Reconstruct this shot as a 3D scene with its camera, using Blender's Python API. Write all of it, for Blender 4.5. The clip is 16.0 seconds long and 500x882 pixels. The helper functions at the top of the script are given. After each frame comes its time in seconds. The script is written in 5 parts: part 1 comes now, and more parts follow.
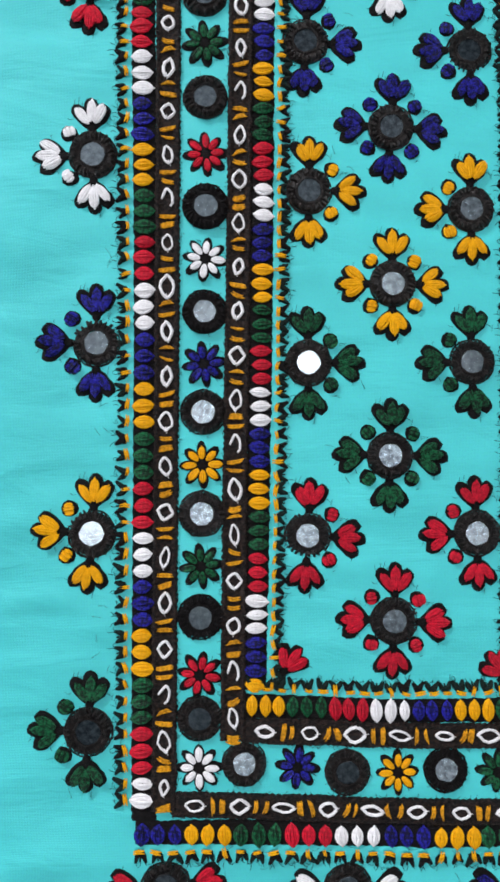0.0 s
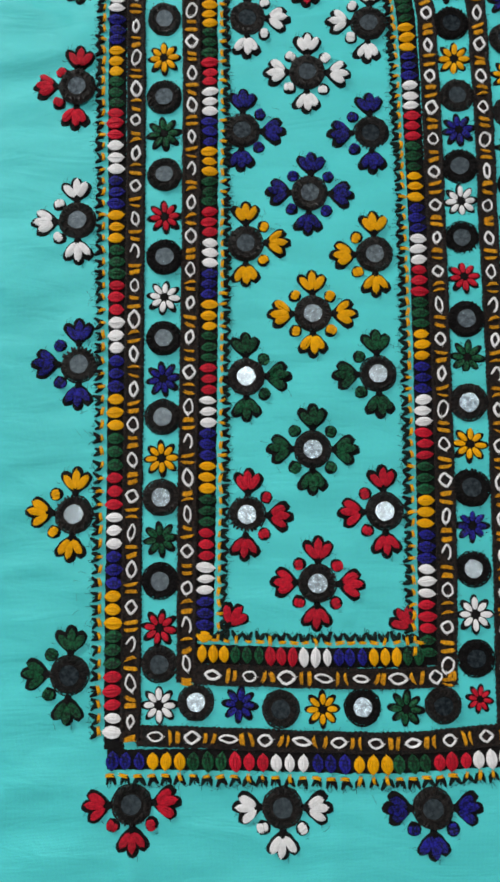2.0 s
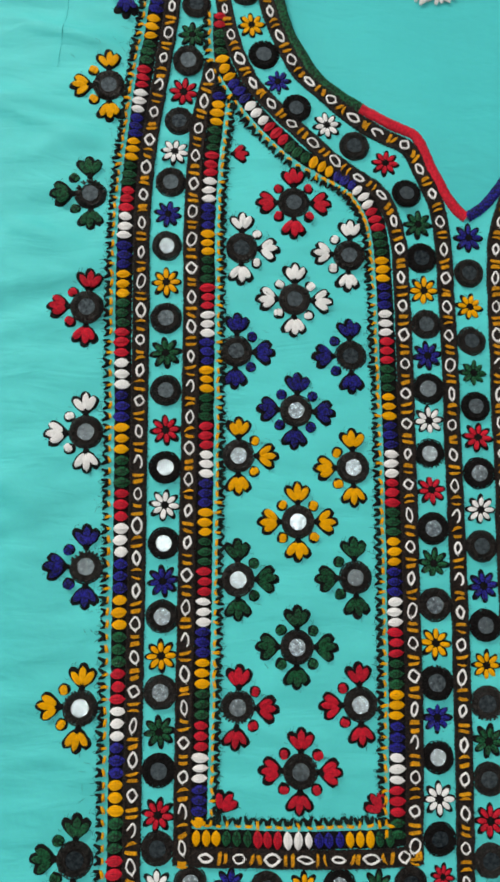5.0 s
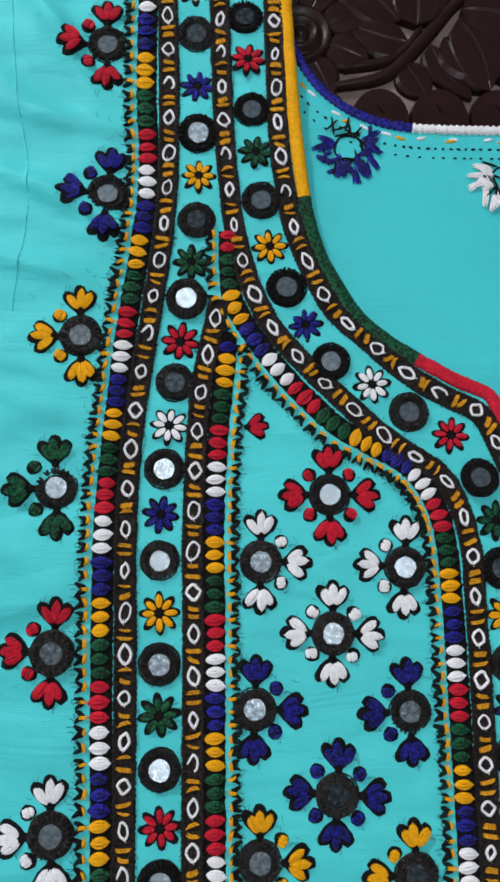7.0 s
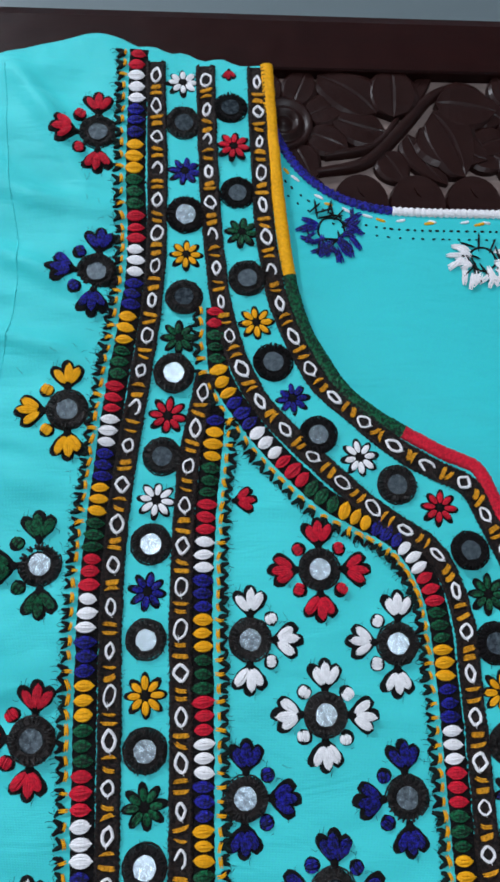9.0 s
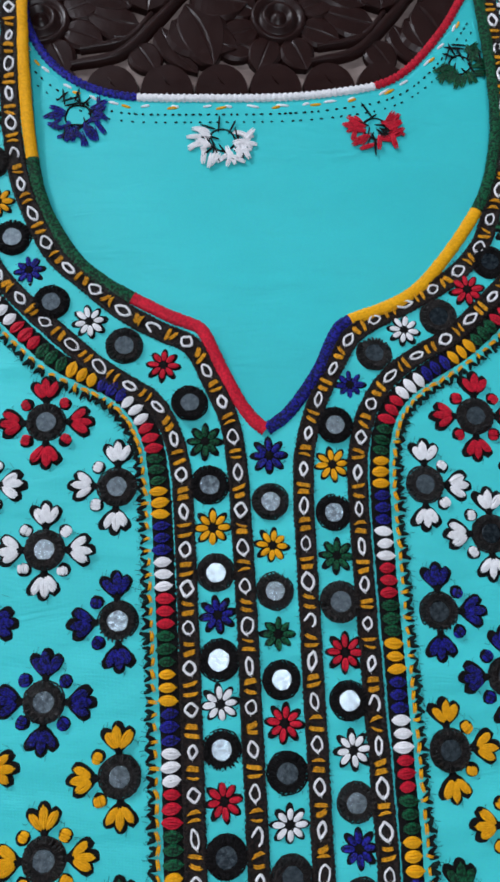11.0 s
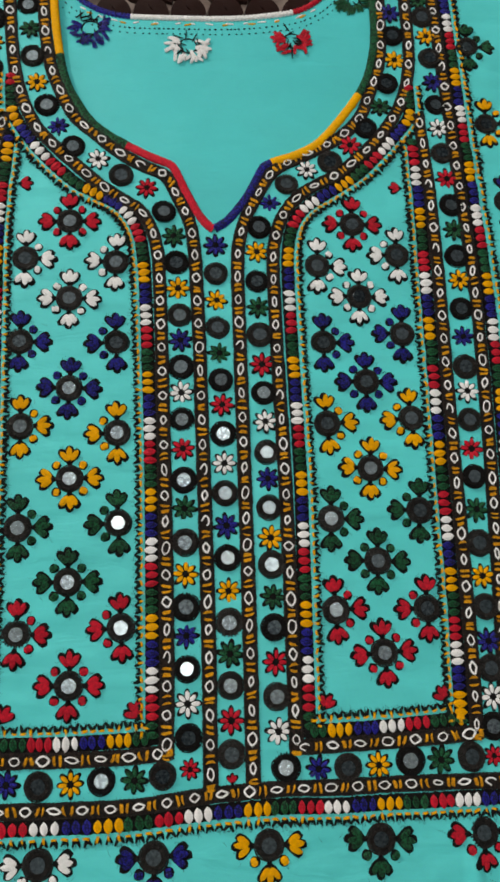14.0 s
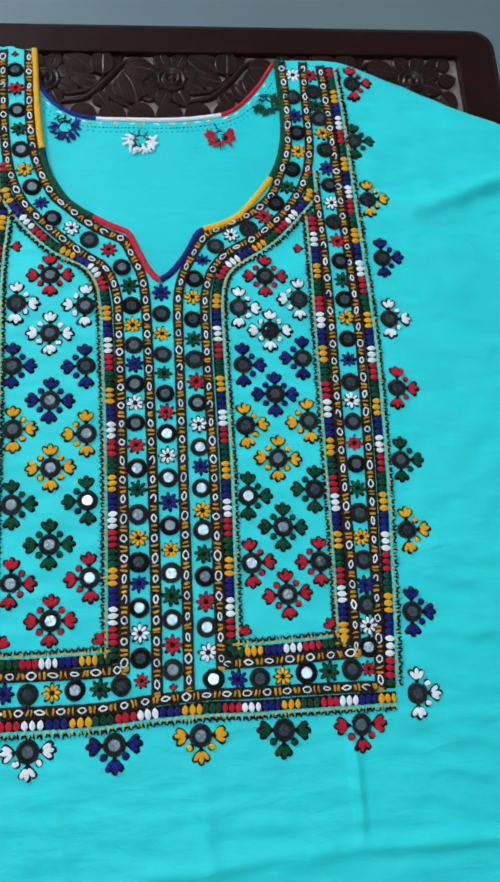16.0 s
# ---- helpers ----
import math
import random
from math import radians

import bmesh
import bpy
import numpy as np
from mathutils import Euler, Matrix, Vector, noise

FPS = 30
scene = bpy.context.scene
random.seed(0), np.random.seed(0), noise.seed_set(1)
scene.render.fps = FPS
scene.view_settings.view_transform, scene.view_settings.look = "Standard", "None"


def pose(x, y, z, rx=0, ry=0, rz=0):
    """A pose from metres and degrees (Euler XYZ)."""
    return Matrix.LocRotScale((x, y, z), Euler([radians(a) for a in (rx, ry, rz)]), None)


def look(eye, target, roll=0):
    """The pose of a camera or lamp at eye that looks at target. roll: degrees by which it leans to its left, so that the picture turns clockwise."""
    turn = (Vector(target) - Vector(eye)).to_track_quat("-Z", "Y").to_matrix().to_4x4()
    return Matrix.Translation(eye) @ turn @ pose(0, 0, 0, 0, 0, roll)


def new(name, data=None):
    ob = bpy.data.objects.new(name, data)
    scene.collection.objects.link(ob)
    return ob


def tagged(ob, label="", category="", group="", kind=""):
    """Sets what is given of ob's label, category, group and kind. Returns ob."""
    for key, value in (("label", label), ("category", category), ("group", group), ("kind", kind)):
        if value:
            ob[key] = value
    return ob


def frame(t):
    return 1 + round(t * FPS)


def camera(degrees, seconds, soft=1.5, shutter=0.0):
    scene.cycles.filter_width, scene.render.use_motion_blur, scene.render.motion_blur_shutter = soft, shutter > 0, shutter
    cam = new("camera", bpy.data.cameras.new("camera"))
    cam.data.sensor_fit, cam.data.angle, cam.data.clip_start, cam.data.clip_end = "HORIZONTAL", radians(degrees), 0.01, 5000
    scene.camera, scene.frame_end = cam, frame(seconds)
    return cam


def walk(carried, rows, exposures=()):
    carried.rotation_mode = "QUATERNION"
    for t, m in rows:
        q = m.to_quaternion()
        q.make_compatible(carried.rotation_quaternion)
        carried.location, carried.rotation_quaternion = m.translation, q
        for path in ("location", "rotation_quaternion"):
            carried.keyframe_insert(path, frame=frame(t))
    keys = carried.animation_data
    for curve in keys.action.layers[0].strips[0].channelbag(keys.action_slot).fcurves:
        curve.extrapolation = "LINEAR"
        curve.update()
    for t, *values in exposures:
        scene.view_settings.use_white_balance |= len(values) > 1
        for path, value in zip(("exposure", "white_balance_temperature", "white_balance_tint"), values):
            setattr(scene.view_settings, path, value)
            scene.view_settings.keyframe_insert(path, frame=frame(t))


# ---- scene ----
# camera path: seconds, place, Euler angles in degrees
cam = camera(37.0, 16.0, soft=2.9)
PATH = [
    (0.0, -0.14091, 0.0633, 0.70804, 2.176, -1.599, 1.315),
    (0.5, -0.13756, 0.05581, 0.71183, 2.509, -1.664, 1.284),
    (1.0, -0.1336, 0.04746, 0.72112, 3.455, -1.37, 1.425),
    (1.5, -0.12424, 0.04182, 0.74191, 5.439, -1.645, 1.154),
    (2.0, -0.10783, 0.03462, 0.76903, 6.901, 0.84, 0.705),
    (2.5, -0.10405, 0.03478, 0.80724, 7.778, -0.594, 1.022),
    (3.0, -0.09737, 0.03779, 0.82501, 8.016, -1.497, -0.001),
    (5.5, -0.12866, 0.16853, 0.80787, 8.126, -2.555, 1.183),
    (6.0, -0.12504, 0.23149, 0.77697, 8.451, -1.599, 0.705),
    (6.5, -0.12731, 0.26346, 0.75042, 7.77, -1.897, 0.339),
    (7.0, -0.13214, 0.26944, 0.73924, 8.215, -2.37, 0.532),
    (7.5, -0.13299, 0.27665, 0.71167, 7.97, -2.626, 0.187),
    (8.0, -0.13562, 0.2796, 0.71601, 11.089, -2.846, 0.353),
    (8.5, -0.13761, 0.27792, 0.7262, 12.824, -3.155, 0.507),
    (9.0, -0.13575, 0.26877, 0.73689, 14.095, -3.937, -0.116),
    (9.5, -0.11236, 0.24748, 0.7313, 14.024, -5.865, -1.718),
    (10.0, -0.07372, 0.23869, 0.72697, 12.489, -3.857, -1.909),
    (10.2, -0.0605, 0.2330, 0.7295, 12.45, -3.7, -1.87),
    (12.5, -0.00911, 0.16176, 0.81791, 12.661, -2.063, -1.396),
    (13.0, -0.00612, 0.12421, 0.83512, 12.374, -2.3, -0.188),
    (13.5, -0.00334, 0.08797, 0.85867, 11.999, -2.863, -1.232),
    (14.0, -0.01494, 0.05399, 0.88736, 12.491, -4.051, -1.575),
    (14.5, -0.01641, 0.02587, 0.91786, 12.375, -3.889, -1.626),
    (15.0, -0.01308, 0.00419, 0.96122, 12.943, -4.669, -1.361),
    (15.5, 0.00568, -0.00349, 1.00253, 14.664, -4.946, -2.658),
    (16.0, 0.0042, -0.00401, 1.02665, 14.932, -5.67, -2.682),
]
walk(cam, [(r[0], pose(*r[1:])) for r in PATH], exposures=[(0.0, 0.10, 6600, 15), (2.0, -0.16, 7000, 11), (3.0, -0.10, 7300, 12), (5.5, -0.08, 7400, 9), (6.5, -0.14, 6700, 11), (7.0, -0.18, 6500, 13), (7.5, -0.26, 6350, 13), (8.0, -0.24, 6150, 12), (9.0, -0.15, 6050, 12), (10.0, -0.04, 6250, 14), (12.5, -0.45, 5900, 7), (13.0, -0.43, 6500, 4), (14.0, -0.26, 7600, 10), (14.5, 0.0, 7600, 7), (15.0, 0.05, 7300, 3), (15.5, 0.08, 6400, 1), (16.0, 0.1, 5850, 2)])

TABLE_Z = 0.45          # top of the table
CLOTH_Z = 0.4555        # top of the front cloth where it lies flat

# ---- light ----
world = bpy.data.worlds.new("world")
scene.world = world
world.use_nodes = True
world.node_tree.nodes["Background"].inputs[0].default_value = (0.6, 0.7, 0.8, 1)
world.node_tree.nodes["Background"].inputs[1].default_value = 0.05
# added ceiling lamp, fixed in place of the phone flash that lights the mirrors
lamp = bpy.data.lights.new("flash_stand_in_light", "AREA")
lamp.shape, lamp.size, lamp.energy, lamp.color = "DISK", 0.32, 14.0, (0.93, 0.98, 1.0)
new("flash_stand_in_light", lamp).matrix_world = pose(-0.07, 0.14, 2.44)

# made-up side light, slanting so that creases and stitches get shading
tube = bpy.data.lights.new("added_relief_light", "AREA")
tube.shape, tube.size, tube.size_y, tube.energy, tube.color = "RECTANGLE", 0.9, 0.05, 78.0, (0.95, 0.98, 1.0)
new("added_relief_light", tube).matrix_world = look((-1.50, 2.28, 2.12), (0.0, 0.15, 0.45))

# ---- materials ----
def lin(r, g, b):
    f = lambda v: (v / 255 / 12.92) if v / 255 < 0.04045 else ((v / 255 + 0.055) / 1.055) ** 2.4
    return (f(r), f(g), f(b), 1)


def node_mat(name):
    m = bpy.data.materials.new(name)
    m.use_nodes = True
    nt = m.node_tree
    return m, nt, nt.nodes["Principled BSDF"]


def add(nt, kind, **values):
    n = nt.nodes.new(kind)
    for k, v in values.items():
        n.inputs[k].default_value = v
    return n


def thread_mat(name, colour, rough=0.55, scale=2.0, sheen=0.3, vary=0.25, bump=0.5, gloss=0.22, shade_fleck=0.0):
    """Stranded embroidery thread: strands across the piece, tone varied from piece to piece."""
    m, nt, b = node_mat(name)
    tc = nt.nodes.new("ShaderNodeTexCoord")
    wave = add(nt, "ShaderNodeTexWave", Scale=scale * 330, Distortion=2.5, Detail=2.0)
    wave.inputs["Detail Scale"].default_value = 2.0
    wave.bands_direction = "Y"
    nz = add(nt, "ShaderNodeTexNoise", Scale=900.0, Detail=3.0)
    info = nt.nodes.new("ShaderNodeObjectInfo")
    dark = tuple(c * (1 - 2 * vary) for c in colour[:3]) + (1,)
    lite = tuple(min(1, c * (1 + 0.6 * vary) + 0.01 * vary) for c in colour[:3]) + (1,)
    mix = nt.nodes.new("ShaderNodeMix"); mix.data_type = "RGBA"
    mix.inputs[6].default_value, mix.inputs[7].default_value = dark, lite
    add1 = nt.nodes.new("ShaderNodeMath"); add1.operation = "MULTIPLY_ADD"
    add1.inputs[1].default_value = 0.38
    nt.links.new(tc.outputs["Object"], wave.inputs["Vector"])
    nt.links.new(tc.outputs["Object"], nz.inputs["Vector"])
    nt.links.new(wave.outputs["Fac"], add1.inputs[0])
    mul = nt.nodes.new("ShaderNodeMath"); mul.operation = "MULTIPLY"; mul.inputs[1].default_value = 0.25
    nt.links.new(info.outputs["Random"], mul.inputs[0])
    # noise specks paint shadows between strands and glints on them into the colour
    speck = nt.nodes.new("ShaderNodeMapRange")
    speck.inputs["From Min"].default_value, speck.inputs["From Max"].default_value = 0.35 + 0.08 * shade_fleck, 0.65 - 0.06 * shade_fleck
    speck.inputs["To Min"].default_value, speck.inputs["To Max"].default_value = -0.1 - 0.55 * shade_fleck, 0.5 + 0.2 * shade_fleck
    nt.links.new(nz.outputs["Fac"], speck.inputs["Value"])
    more = nt.nodes.new("ShaderNodeMath"); more.operation = "ADD"; more.use_clamp = True
    nt.links.new(mul.outputs[0], add1.inputs[2])
    nt.links.new(add1.outputs[0], more.inputs[0]); nt.links.new(speck.outputs[0], more.inputs[1])
    nt.links.new(more.outputs[0], mix.inputs[0])
    b.inputs["Specular IOR Level"].default_value = gloss
    nt.links.new(mix.outputs[2], b.inputs["Base Color"])
    bp = add(nt, "ShaderNodeBump", Strength=bump, Distance=0.0004)
    sm = nt.nodes.new("ShaderNodeMath"); sm.operation = "ADD"
    nt.links.new(wave.outputs["Fac"], sm.inputs[0]); nt.links.new(nz.outputs["Fac"], sm.inputs[1])
    nt.links.new(sm.outputs[0], bp.inputs["Height"])
    nt.links.new(bp.outputs[0], b.inputs["Normal"])
    b.inputs["Roughness"].default_value = rough
    b.inputs["Sheen Weight"].default_value = sheen
    return m


THREAD = {
    "R": thread_mat("red_thread", lin(214, 22, 50), sheen=0.0, vary=0.3),
    "W": thread_mat("white_thread", lin(250, 246, 248), vary=0.1, sheen=0.0),
    "B": thread_mat("blue_thread", lin(36, 34, 178), vary=0.46, sheen=0.0, bump=1.0, gloss=0.4, shade_fleck=0.5),
    "Y": thread_mat("yellow_thread", lin(255, 176, 0), vary=0.15, sheen=0.0),
    "G": thread_mat("green_thread", lin(0, 112, 66), vary=0.46, sheen=0.0, bump=1.0, gloss=0.4, shade_fleck=0.5),
}
COLOUR = {"R": "red", "W": "white", "B": "dark blue", "Y": "yellow", "G": "dark green"}
BLACK = thread_mat("black_thread", lin(17, 11, 13), rough=0.75, vary=0.4, sheen=0.0, bump=1.0)
BROWN = thread_mat("dark_brown_thread", lin(44, 28, 23), rough=0.6, vary=0.48, sheen=0.0, bump=1.0, gloss=0.35, shade_fleck=0.7)
RING = thread_mat("ring_thread", lin(40, 31, 29), rough=0.45, vary=0.48, sheen=0.0, bump=1.0, gloss=0.5, shade_fleck=0.5)
BARS = thread_mat("amber_thread", lin(246, 162, 22), vary=0.36, sheen=0.0)
PICOT = thread_mat("picot_thread", lin(4, 28, 24), rough=0.75, vary=0.35, sheen=0.0)


def cloth_mat(name, colour):
    m, nt, b = node_mat(name)
    tc = nt.nodes.new("ShaderNodeTexCoord")
    big = add(nt, "ShaderNodeTexNoise", Scale=14.0, Detail=4.0)
    weave = add(nt, "ShaderNodeTexNoise", Scale=1500.0, Detail=2.0)
    wx = add(nt, "ShaderNodeTexWave", Scale=620.0, Distortion=1.0, Detail=1.0)
    wy = add(nt, "ShaderNodeTexWave", Scale=620.0, Distortion=1.0, Detail=1.0)
    wx.bands_direction, wy.bands_direction = "X", "Y"
    for n in (big, weave, wx, wy):
        nt.links.new(tc.outputs["Object"], n.inputs["Vector"])
    ramp = nt.nodes.new("ShaderNodeMix"); ramp.data_type = "RGBA"
    ramp.inputs[6].default_value = tuple(c * 0.86 for c in colour[:3]) + (1,)
    ramp.inputs[7].default_value = tuple(min(1, c * 1.1) for c in colour[:3]) + (1,)
    nt.links.new(big.outputs["Fac"], ramp.inputs[0])
    speck = nt.nodes.new("ShaderNodeMix"); speck.data_type, speck.blend_type = "RGBA", "MULTIPLY"
    speck.inputs[0].default_value = 0.16
    nt.links.new(ramp.outputs[2], speck.inputs[6]); nt.links.new(weave.outputs["Color"], speck.inputs[7])
    nt.links.new(speck.outputs[2], b.inputs["Base Color"])
    s = nt.nodes.new("ShaderNodeMath"); s.operation = "ADD"
    nt.links.new(wx.outputs["Fac"], s.inputs[0]); nt.links.new(wy.outputs["Fac"], s.inputs[1])
    mp = nt.nodes.new("ShaderNodeMapping"); mp.inputs["Scale"].default_value = (1.0, 1.9, 1.0); mp.inputs["Rotation"].default_value = (0, 0, 0.25)
    rum = add(nt, "ShaderNodeTexNoise", Scale=20.0, Detail=2.5, Roughness=0.45, Distortion=0.5)
    nt.links.new(tc.outputs["Object"], mp.inputs["Vector"]); nt.links.new(mp.outputs[0], rum.inputs["Vector"])
    wr = add(nt, "ShaderNodeBump", Strength=0.5, Distance=0.004)
    nt.links.new(rum.outputs["Fac"], wr.inputs["Height"])
    mp2 = nt.nodes.new("ShaderNodeMapping"); mp2.inputs["Scale"].default_value = (0.55, 2.0, 1.0); mp2.inputs["Rotation"].default_value = (0, 0, -0.12)
    pk = add(nt, "ShaderNodeTexNoise", Scale=46.0, Detail=3.0, Roughness=0.5, Distortion=0.8)
    nt.links.new(tc.outputs["Object"], mp2.inputs["Vector"]); nt.links.new(mp2.outputs[0], pk.inputs["Vector"])
    pb = add(nt, "ShaderNodeBump", Strength=0.4, Distance=0.0022)
    nt.links.new(pk.outputs["Fac"], pb.inputs["Height"]); nt.links.new(wr.outputs[0], pb.inputs["Normal"])
    bp = add(nt, "ShaderNodeBump", Strength=0.2, Distance=0.0003)
    nt.links.new(pb.outputs[0], bp.inputs["Normal"])
    nt.links.new(s.outputs[0], bp.inputs["Height"])
    nt.links.new(bp.outputs[0], b.inputs["Normal"])
    b.inputs["Roughness"].default_value = 0.55
    b.inputs["Sheen Weight"].default_value = 0.1
    b.inputs["Specular IOR Level"].default_value = 0.35
    return m


CLOTH = cloth_mat("turquoise_cotton", lin(66, 209, 211))
# same cotton in a darker colour, painting in the shade inside the neck
CLOTH_BACK_SHADED = cloth_mat("turquoise_cotton_inside_shaded", lin(56, 202, 206))


def wood_mat(name, colour, rough, tint, bump=0.25, gloss=0.28):
    m, nt, b = node_mat(name)
    tc = nt.nodes.new("ShaderNodeTexCoord")
    mp = nt.nodes.new("ShaderNodeMapping"); mp.inputs["Scale"].default_value = (6, 60, 60)
    g = add(nt, "ShaderNodeTexNoise", Scale=3.0, Detail=6.0, Roughness=0.65)
    st = add(nt, "ShaderNodeTexNoise", Scale=90.0, Detail=5.0)
    nt.links.new(tc.outputs["Object"], mp.inputs["Vector"])
    nt.links.new(mp.outputs[0], g.inputs["Vector"]); nt.links.new(tc.outputs["Object"], st.inputs["Vector"])
    mx = nt.nodes.new("ShaderNodeMix"); mx.data_type = "RGBA"
    mx.inputs[6].default_value, mx.inputs[7].default_value = colour, tint
    mu = nt.nodes.new("ShaderNodeMath"); mu.operation = "MULTIPLY"
    nt.links.new(g.outputs["Fac"], mu.inputs[0]); nt.links.new(st.outputs["Fac"], mu.inputs[1])
    nt.links.new(mu.outputs[0], mx.inputs[0]); nt.links.new(mx.outputs[2], b.inputs["Base Color"])
    b.inputs["Specular IOR Level"].default_value = gloss
    rr = nt.nodes.new("ShaderNodeMapRange")
    rr.inputs["To Min"].default_value, rr.inputs["To Max"].default_value = rough * 0.7, rough * 1.5
    nt.links.new(st.outputs["Fac"], rr.inputs["Value"]); nt.links.new(rr.outputs[0], b.inputs["Roughness"])
    bp = add(nt, "ShaderNodeBump", Strength=bump, Distance=0.001)
    nt.links.new(st.outputs["Fac"], bp.inputs["Height"]); nt.links.new(bp.outputs[0], b.inputs["Normal"])
    return m


WOOD = wood_mat("lacquered_dark_wood", lin(26, 8, 7), 0.34, lin(48, 17, 14), gloss=0.14)
CARVED = wood_mat("carved_dark_wood", lin(30, 15, 13), 0.3, lin(50, 27, 24), 0.5, gloss=0.16)
GROUND = wood_mat("dusty_carving_ground", lin(86, 70, 65), 0.4, lin(190, 172, 164), 0.8)

MIRROR, nt_, b_ = node_mat("mirror_glass")
b_.inputs["Metallic"].default_value, b_.inputs["Roughness"].default_value = 1.0, 0.21
nz_ = add(nt_, "ShaderNodeTexNoise", Scale=760.0, Detail=5.0, Roughness=0.65)
tc_ = nt_.nodes.new("ShaderNodeTexCoord")
mx_ = nt_.nodes.new("ShaderNodeMix"); mx_.data_type = "RGBA"
mx_.inputs[6].default_value, mx_.inputs[7].default_value = (0.035, 0.045, 0.055, 1), (0.28, 0.325, 0.355, 1)
nt_.links.new(tc_.outputs["Object"], nz_.inputs["Vector"]); oi_ = nt_.nodes.new("ShaderNodeObjectInfo")
mm_ = nt_.nodes.new("ShaderNodeMath"); mm_.operation = "MULTIPLY_ADD"; mm_.inputs[1].default_value = 0.55; mm_.use_clamp = True
nz2_ = nt_.nodes.new("ShaderNodeMath"); nz2_.operation = "MULTIPLY_ADD"; nz2_.inputs[1].default_value = 1.7; nz2_.inputs[2].default_value = -0.75
nt_.links.new(nz_.outputs["Fac"], nz2_.inputs[0]); nt_.links.new(oi_.outputs["Random"], mm_.inputs[0])
nt_.links.new(nz2_.outputs[0], mm_.inputs[2]); nt_.links.new(mm_.outputs[0], mx_.inputs[0])
nt_.links.new(mx_.outputs[2], b_.inputs["Base Color"])
bp_ = add(nt_, "ShaderNodeBump", Strength=0.28, Distance=0.0006)
nt_.links.new(nz_.outputs["Fac"], bp_.inputs["Height"]); nt_.links.new(bp_.outputs[0], b_.inputs["Normal"])


def plain_mat(name, colour, rough=0.8, scale=6.0, depth=0.12):
    m, nt, b = node_mat(name)
    tc = nt.nodes.new("ShaderNodeTexCoord")
    nz = add(nt, "ShaderNodeTexNoise", Scale=scale, Detail=6.0)
    mx = nt.nodes.new("ShaderNodeMix"); mx.data_type = "RGBA"
    mx.inputs[6].default_value = tuple(c * (1 - depth) for c in colour[:3]) + (1,)
    mx.inputs[7].default_value = tuple(min(1, c * (1 + depth)) for c in colour[:3]) + (1,)
    nt.links.new(tc.outputs["Object"], nz.inputs["Vector"]); nt.links.new(nz.outputs["Fac"], mx.inputs[0])
    nt.links.new(mx.outputs[2], b.inputs["Base Color"])
    b.inputs["Roughness"].default_value = rough
    return m


FLOOR = plain_mat("grey_floor", lin(104, 116, 120), 0.45, 4.0)
WALL = plain_mat("wall_paint", lin(205, 208, 210), 0.9)
CEIL = plain_mat("ceiling_paint", lin(222, 226, 230), 0.9)
# housing and glow for the two added lamps, which are out of view
LAMPBODY = plain_mat("added_lamp_housing", lin(225, 225, 225), 0.4)
GLOW, ntg, bg = node_mat("added_lamp_glow")
bg.inputs["Emission Color"].default_value, bg.inputs["Emission Strength"].default_value = (0.93, 0.98, 1.0, 1), 6.0


# ---- building helpers ----
def finish(name, bm, mat, parent=None, label="", m=None, smooth=True):
    me = bpy.data.meshes.new(name)
    bm.normal_update()
    bm.to_mesh(me)
    bm.free()
    if smooth:
        me.polygons.foreach_set("use_smooth", [True] * len(me.polygons))
    return link(name, me, mat, parent, label, m)


def link(name, me, mat, parent=None, label="", m=None):
    if mat is not None and not me.materials:
        me.materials.append(mat)
    ob = new(name, me)
    if m is not None:
        ob.matrix_basis = m
    if parent is not None:
        ob.parent = parent
    if label:
        tagged(ob, label)
    return ob


def spline(points, step=0.002):
    """Points at even steps along a smooth curve through the control points."""
    p = [Vector(q) for q in points]
    p = [p[0] * 2 - p[1]] + p + [p[-1] * 2 - p[-2]]
    dense = []
    for i in range(1, len(p) - 2):
        for k in range(24):
            t = k / 24
            a, b, c, d = p[i - 1], p[i], p[i + 1], p[i + 2]
            dense.append(0.5 * ((2 * b) + (c - a) * t + (2 * a - 5 * b + 4 * c - d) * t * t + (3 * b - a - 3 * c + d) * t ** 3))
    dense.append(p[-2])
    s = [0.0]
    for a, b in zip(dense, dense[1:]):
        s.append(s[-1] + (b - a).length)
    n = max(2, round(s[-1] / step))
    xs = np.interp(np.linspace(0, s[-1], n + 1), s, [q[0] for q in dense])
    ys = np.interp(np.linspace(0, s[-1], n + 1), s, [q[1] for q in dense])
    return np.stack([xs, ys], 1)


class Line:
    """A curve on the cloth by arc length."""

    def __init__(self, points):
        self.p = spline(points, 0.001)
        self.s = np.concatenate([[0], np.cumsum(np.hypot(*np.diff(self.p, axis=0).T))])
        self.long = float(self.s[-1])

    def at(self, s):
        x, y = np.interp(s, self.s, self.p[:, 0]), np.interp(s, self.s, self.p[:, 1])
        e = 0.003
        dx = np.interp(s + e, self.s, self.p[:, 0]) - np.interp(s - e, self.s, self.p[:, 0])
        dy = np.interp(s + e, self.s, self.p[:, 1]) - np.interp(s - e, self.s, self.p[:, 1])
        d = math.hypot(dx, dy) or 1
        return float(x), float(y), float(dx / d), float(dy / d)

    def near(self, x, y):
        return float(self.s[np.argmin((self.p[:, 0] - x) ** 2 + (self.p[:, 1] - y) ** 2)])

    def x_at(self, y):
        return float(self.p[np.argmin(abs(self.p[:, 1] - y)), 0])


